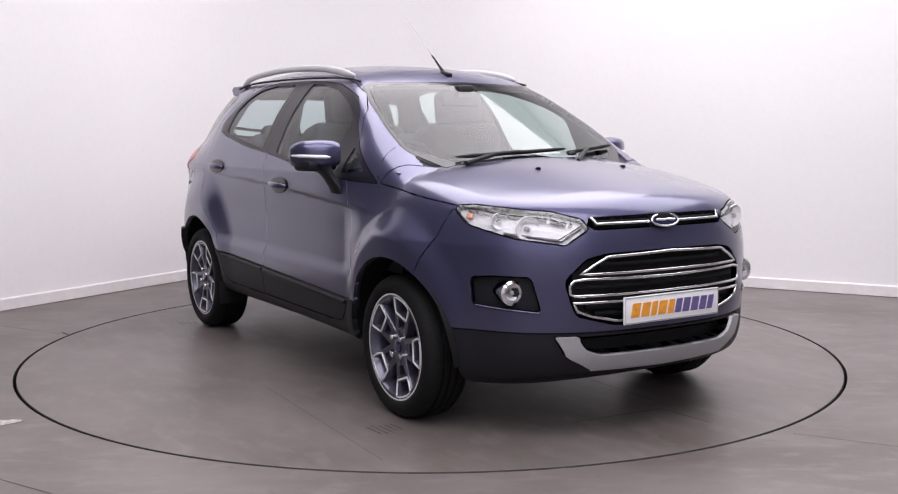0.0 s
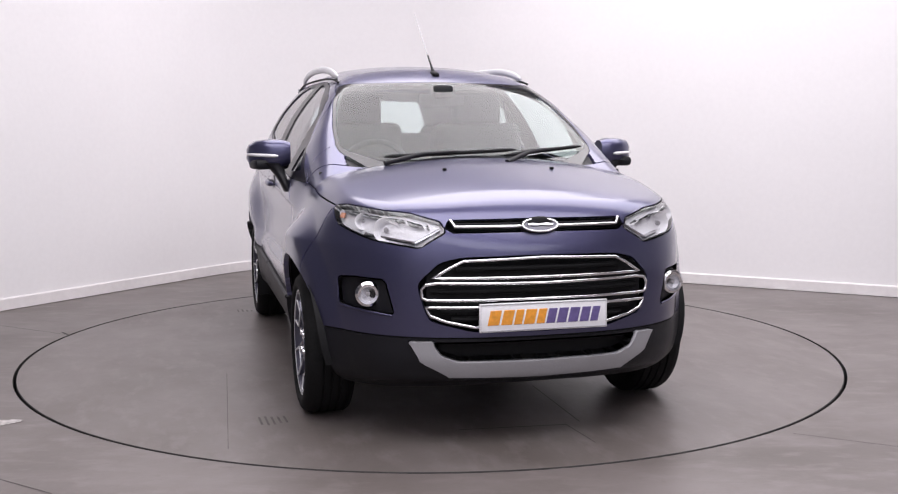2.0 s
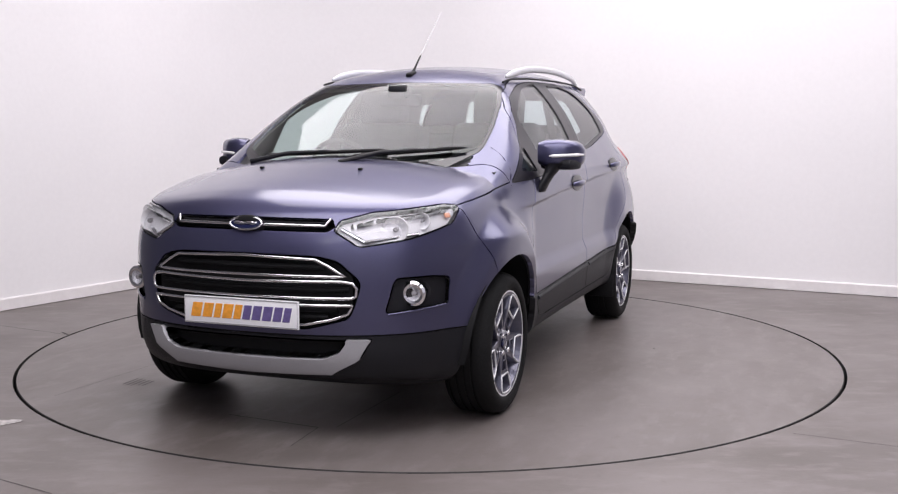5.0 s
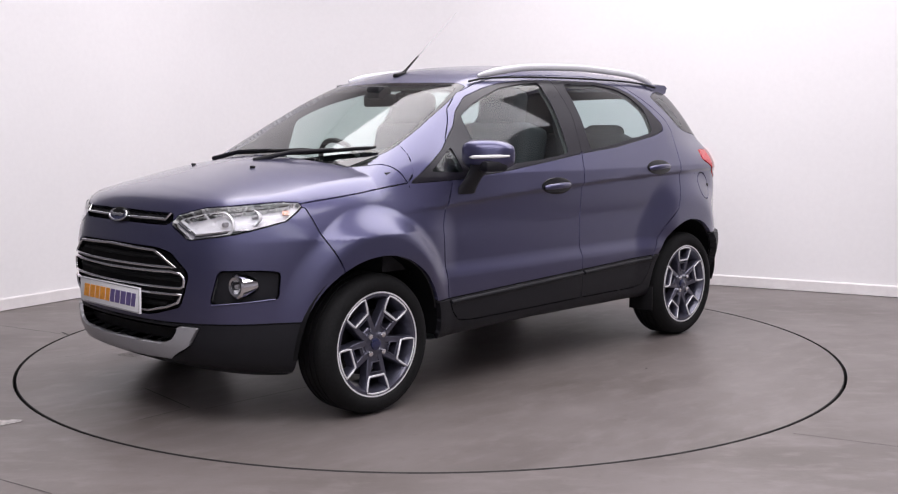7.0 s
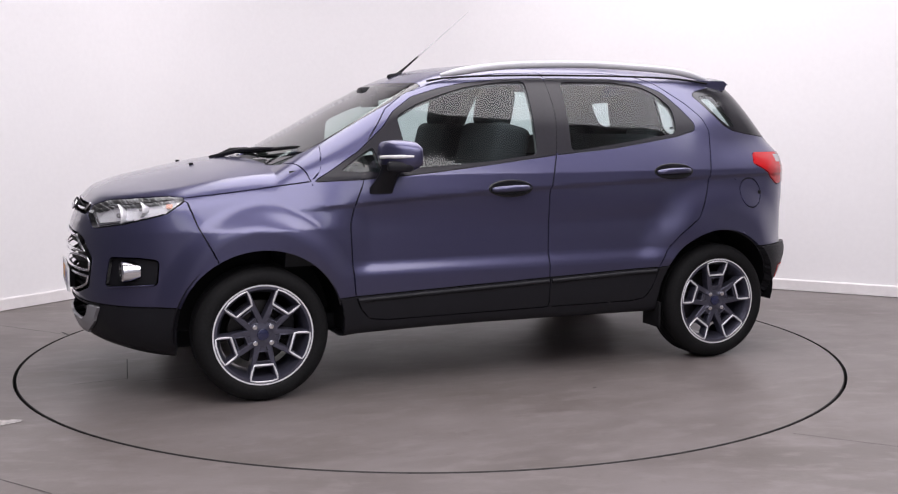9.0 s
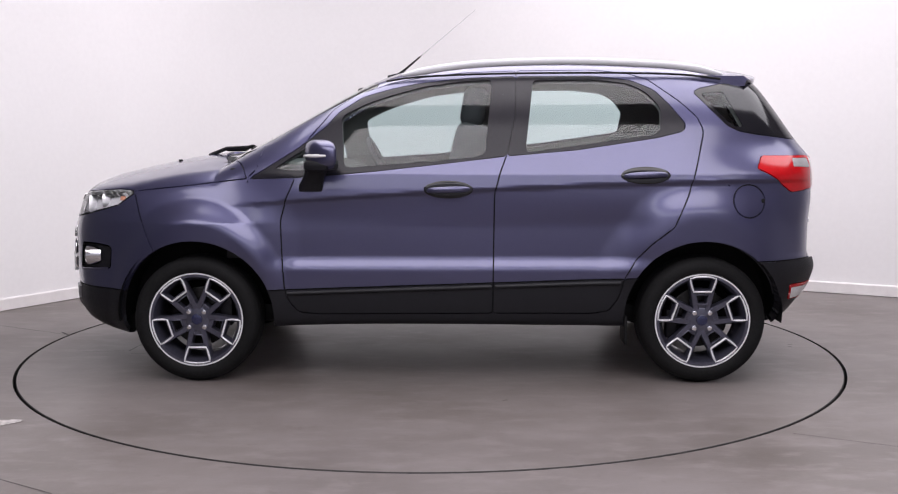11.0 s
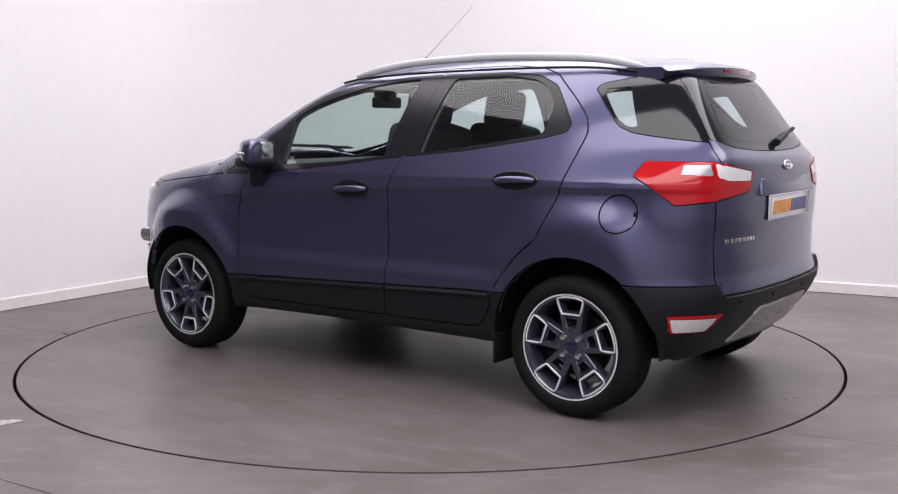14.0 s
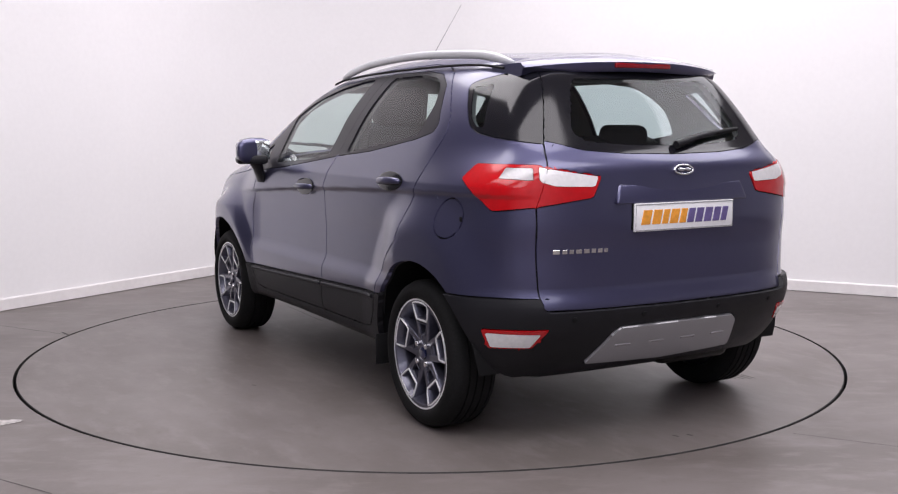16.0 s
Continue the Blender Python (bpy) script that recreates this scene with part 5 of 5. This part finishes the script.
def spoiler():
    bm = bmesh.new()
    rows = []
    for y in np.linspace(-0.525, 0.525, 27):
        e = abs(y) / 0.525
        f = e ** 5
        tip = -1.765 + 0.085 * e ** 2 + 0.03 * f
        z0 = 1.541 - 0.026 * e * e - 0.004 * f
        roof_z = 1.582 - 0.19 * y * y - 0.006 * f
        thick = 1 - 0.75 * f
        sec = [(-1.40, roof_z - 0.004), (-1.52, roof_z - 0.002 + 0.004 * (1 - e)), (-1.62, (roof_z + z0) / 2 + 0.004), (tip + 0.018, z0), (tip, z0 - 0.010), (tip + 0.002, z0 - 0.036 * thick),
               (tip + 0.014, z0 - 0.050 * thick), (-1.645 + 0.02 * f, 1.490 - 0.02 * f), (-1.56, 1.492 - 0.03 * f), (-1.42, 1.500 - 0.05 * f)]
        rows.append([bm.verts.new((x, y, z)) for x, z in sec])
    n = len(rows[0])
    for p, q in zip(rows[:-1], rows[1:]):
        for k in range(n):
            bm.faces.new((p[k], p[(k + 1) % n], q[(k + 1) % n], q[k]))
    bm.faces.new(rows[0])
    bm.faces.new(rows[-1])
    sp = part("spoiler", bm, PAINT, car, "painted roof spoiler over the rear window", 40)
    for y in (-0.255, -0.085, 0.085, 0.255):
        q, n = on_skin((-1.98, y, 0.405), (-1, 0, 0), 0.0265)
        part("skid_slot", box((0.006, 0.075, 0.012), q, 0.002, n.to_track_quat("X", "Z").to_matrix(), 1), LAMP_DARK, car, "small grey slot in the skid plate")
    part("brake_light", box((0.016, 0.30, 0.022), (-1.757, 0, 1.515), 0.006), RED_DARK, sp, "dark red high brake light")


spoiler()


# wipers, washers and small things on the skin
def wiper(name, ends, n_pts, arm):
    pts = []
    for k in np.linspace(0, 1, n_pts):
        y = ends[0][0] + (ends[1][0] - ends[0][0]) * k
        z = ends[0][1] + (ends[1][1] - ends[0][1]) * k
        q, n = on_skin((0.8, y, z), (1, 0, 0), 0.018)
        pts.append(q)
    ob = part(name, rod(pts, [0.006] + [0.013] * (n_pts - 2) + [0.006], 8, False, 0.7), DULL_BLACK, car, "black windscreen wiper", 80)
    q, n = on_skin((0.9, arm[0], arm[1]), (1, 0, 0), 0.012)
    mid = pts[n_pts // 2]
    part("wiper_arm", rod([q, q.lerp(mid, 0.5) + Vector((0.01, 0, 0.018)), mid + Vector((0, 0, 0.006))], [0.013, 0.010, 0.007], 8), PLASTIC, ob, "", 80)


wiper("front_wiper", ((-0.44, 1.108), (0.20, 1.137)), 12, (-0.46, 1.085))
wiper("front_wiper", ((0.10, 1.112), (0.57, 1.150)), 10, (0.08, 1.09))
pts = []
for k in np.linspace(0, 1, 9):
    q, n = on_skin((-1.9, -0.11 - 0.30 * k, 1.205 + 0.035 * k), (-1, 0, 0), 0.022)
    pts.append(q)
rear_wiper = part("rear_wiper", rod(pts, 0.010, 8), DULL_BLACK, car, "black rear window wiper", 80)
q, n = on_skin((-1.9, -0.02, 1.180), (-1, 0, 0), 0.015)
part("wiper_arm", rod([q, q.lerp(pts[4], 0.55) + n * 0.012, pts[4] + n * 0.006], [0.018, 0.013, 0.009], 8), PLASTIC, rear_wiper, "", 80)
for y in (-0.247, 0.247):
    q, n = on_skin((1.375, y, 1.08), (0, 0, 1), 0.004)
    part("washer_jet", box((0.022, 0.016, 0.012), q, 0.004, None, 2), DULL_BLACK, car, "small black washer jet")
for s in (1, -1):
    q, n = on_skin((-1.655, 0.8 * s, 0.897), (0, s, 0), 0.002)
    part("flap_notch", box((0.018, 0.006, 0.020), q, 0.003), DULL_BLACK, car)


# ---- inside the car ----
inner = (KIND != "gone") & ~np.isin(KIND.astype(str), ["front_glass", "rear_glass", "vent_glass", "quarter_glass", "screen_glass", "tailgate_glass", "headlamp"])
cab = inner & (MID[:, 0] < 1.05) & (MID[:, 2] > 0.42)
panel("door_lining", cab & (MID[:, 2] < 1.10), DASH, lift=-0.030, gap=0, depth=0, label="dark plastic door lining")
panel("headlining", cab & (MID[:, 2] >= 1.10), LINING, lift=-0.028, gap=0, depth=0, label="grey headlining and pillar trim")


def cushion(name, size, centre, tilt, parent, label="", bevel=0.05, mat=SEAT):
    return part(name, box(size, centre, bevel, Euler((0, radians(tilt), 0)).to_matrix(), 4), mat, parent, label, 60)


for y in (0.36, -0.36):
    seat = cushion("front_seat", (0.50, 0.50, 0.17), (0.06, y, 0.66), -6, car, "dark grey cloth front seat")
    cushion("backrest", (0.21, 0.52, 0.66), (-0.175, y, 0.95), -14, seat)
    cushion("headrest", (0.13, 0.29, 0.21), (-0.235, y, 1.365), -10, seat, "padded headrest", 0.045)
    for k in (-0.06, 0.06):
        part("headrest_post", rod([(-0.225, y + k, 1.20), (-0.235, y + k, 1.32)], 0.007, 8), STEEL, seat)
    part("seat_belt", box((0.004, 0.045, 0.62), (-0.38, math.copysign(0.66, y), 1.12), 0.001, Euler((math.copysign(0.22, y), 0, 0)).to_matrix()), DASH, car, "dark seat belt")
bench = cushion("rear_seat", (0.48, 1.22, 0.18), (-0.78, 0, 0.68), -5, car, "dark grey cloth rear bench")
cushion("backrest", (0.16, 1.20, 0.58), (-1.08, 0, 0.93), -16, bench)
for y in (-0.38, 0.38):
    cushion("headrest", (0.10, 0.26, 0.15), (-1.170, y, 1.195), -12, bench, "padded headrest", 0.04)
dash = bmesh.new()
rows = []
for y in np.linspace(-0.74, 0.74, 13):
    d = 0.10 * y * y
    sec = [(1.02 - 0.5 * d, 1.055), (0.75 - d, 1.075), (0.55 - d, 1.055), (0.47 - d, 0.99), (0.49 - d, 0.85), (0.60, 0.60), (1.05 - 0.5 * d, 0.60)]
    rows.append([dash.verts.new((x, y, z)) for x, z in sec])
for a, b in zip(rows[:-1], rows[1:]):
    for k in range(7):
        dash.faces.new((a[k], a[(k + 1) % 7], b[(k + 1) % 7], b[k]))
dash.faces.new(rows[0])
dash.faces.new(rows[-1])
part("dashboard", dash, DASH, car, "dark moulded dashboard", 50)
centre, lean = Vector((0.315, -0.36, 1.02)), Euler((0, radians(-64), 0)).to_matrix()
line = [centre + lean @ Vector((0.185 * math.cos(k * math.tau / 36), 0.185 * math.sin(k * math.tau / 36), 0)) for k in range(36)]
wheel_ob = part("steering_wheel", rod(line, 0.015, 8, True, 1.0, [lean @ Vector((0, 0, 1))] * 36), DASH, car, "black steering wheel", 80)
hub = box((0.11, 0.16, 0.05), centre, 0.02, lean)
part("steering_hub", hub, DASH, wheel_ob)
for k in (0, 1, 2):
    a = math.pi / 2 * (k + 1)
    part("steering_spoke", rod([centre, centre + lean @ Vector((0.18 * math.cos(a), 0.18 * math.sin(a), 0))], 0.016, 6, False, 0.6), DASH, wheel_ob)
part("rear_view_mirror", box((0.035, 0.24, 0.065), (0.36, 0.0, 1.402), 0.012), PLASTIC, car, "dark rear-view mirror")
part("sensor_housing", box((0.10, 0.11, 0.07), (0.37, 0.0, 1.445), 0.02), PLASTIC, car, "dark sensor housing behind the windscreen")


def motions():
    walk(car, [(t, pose(0, 0, RIDE, 0, 0, a) @ Matrix.Translation((0, CAR_Y, 0))) for t, a in TURN])
    walk(TABLE, [(t, pose(0, TABLE_Y, 0, 0, 0, a)) for t, a in TURN])


motions()
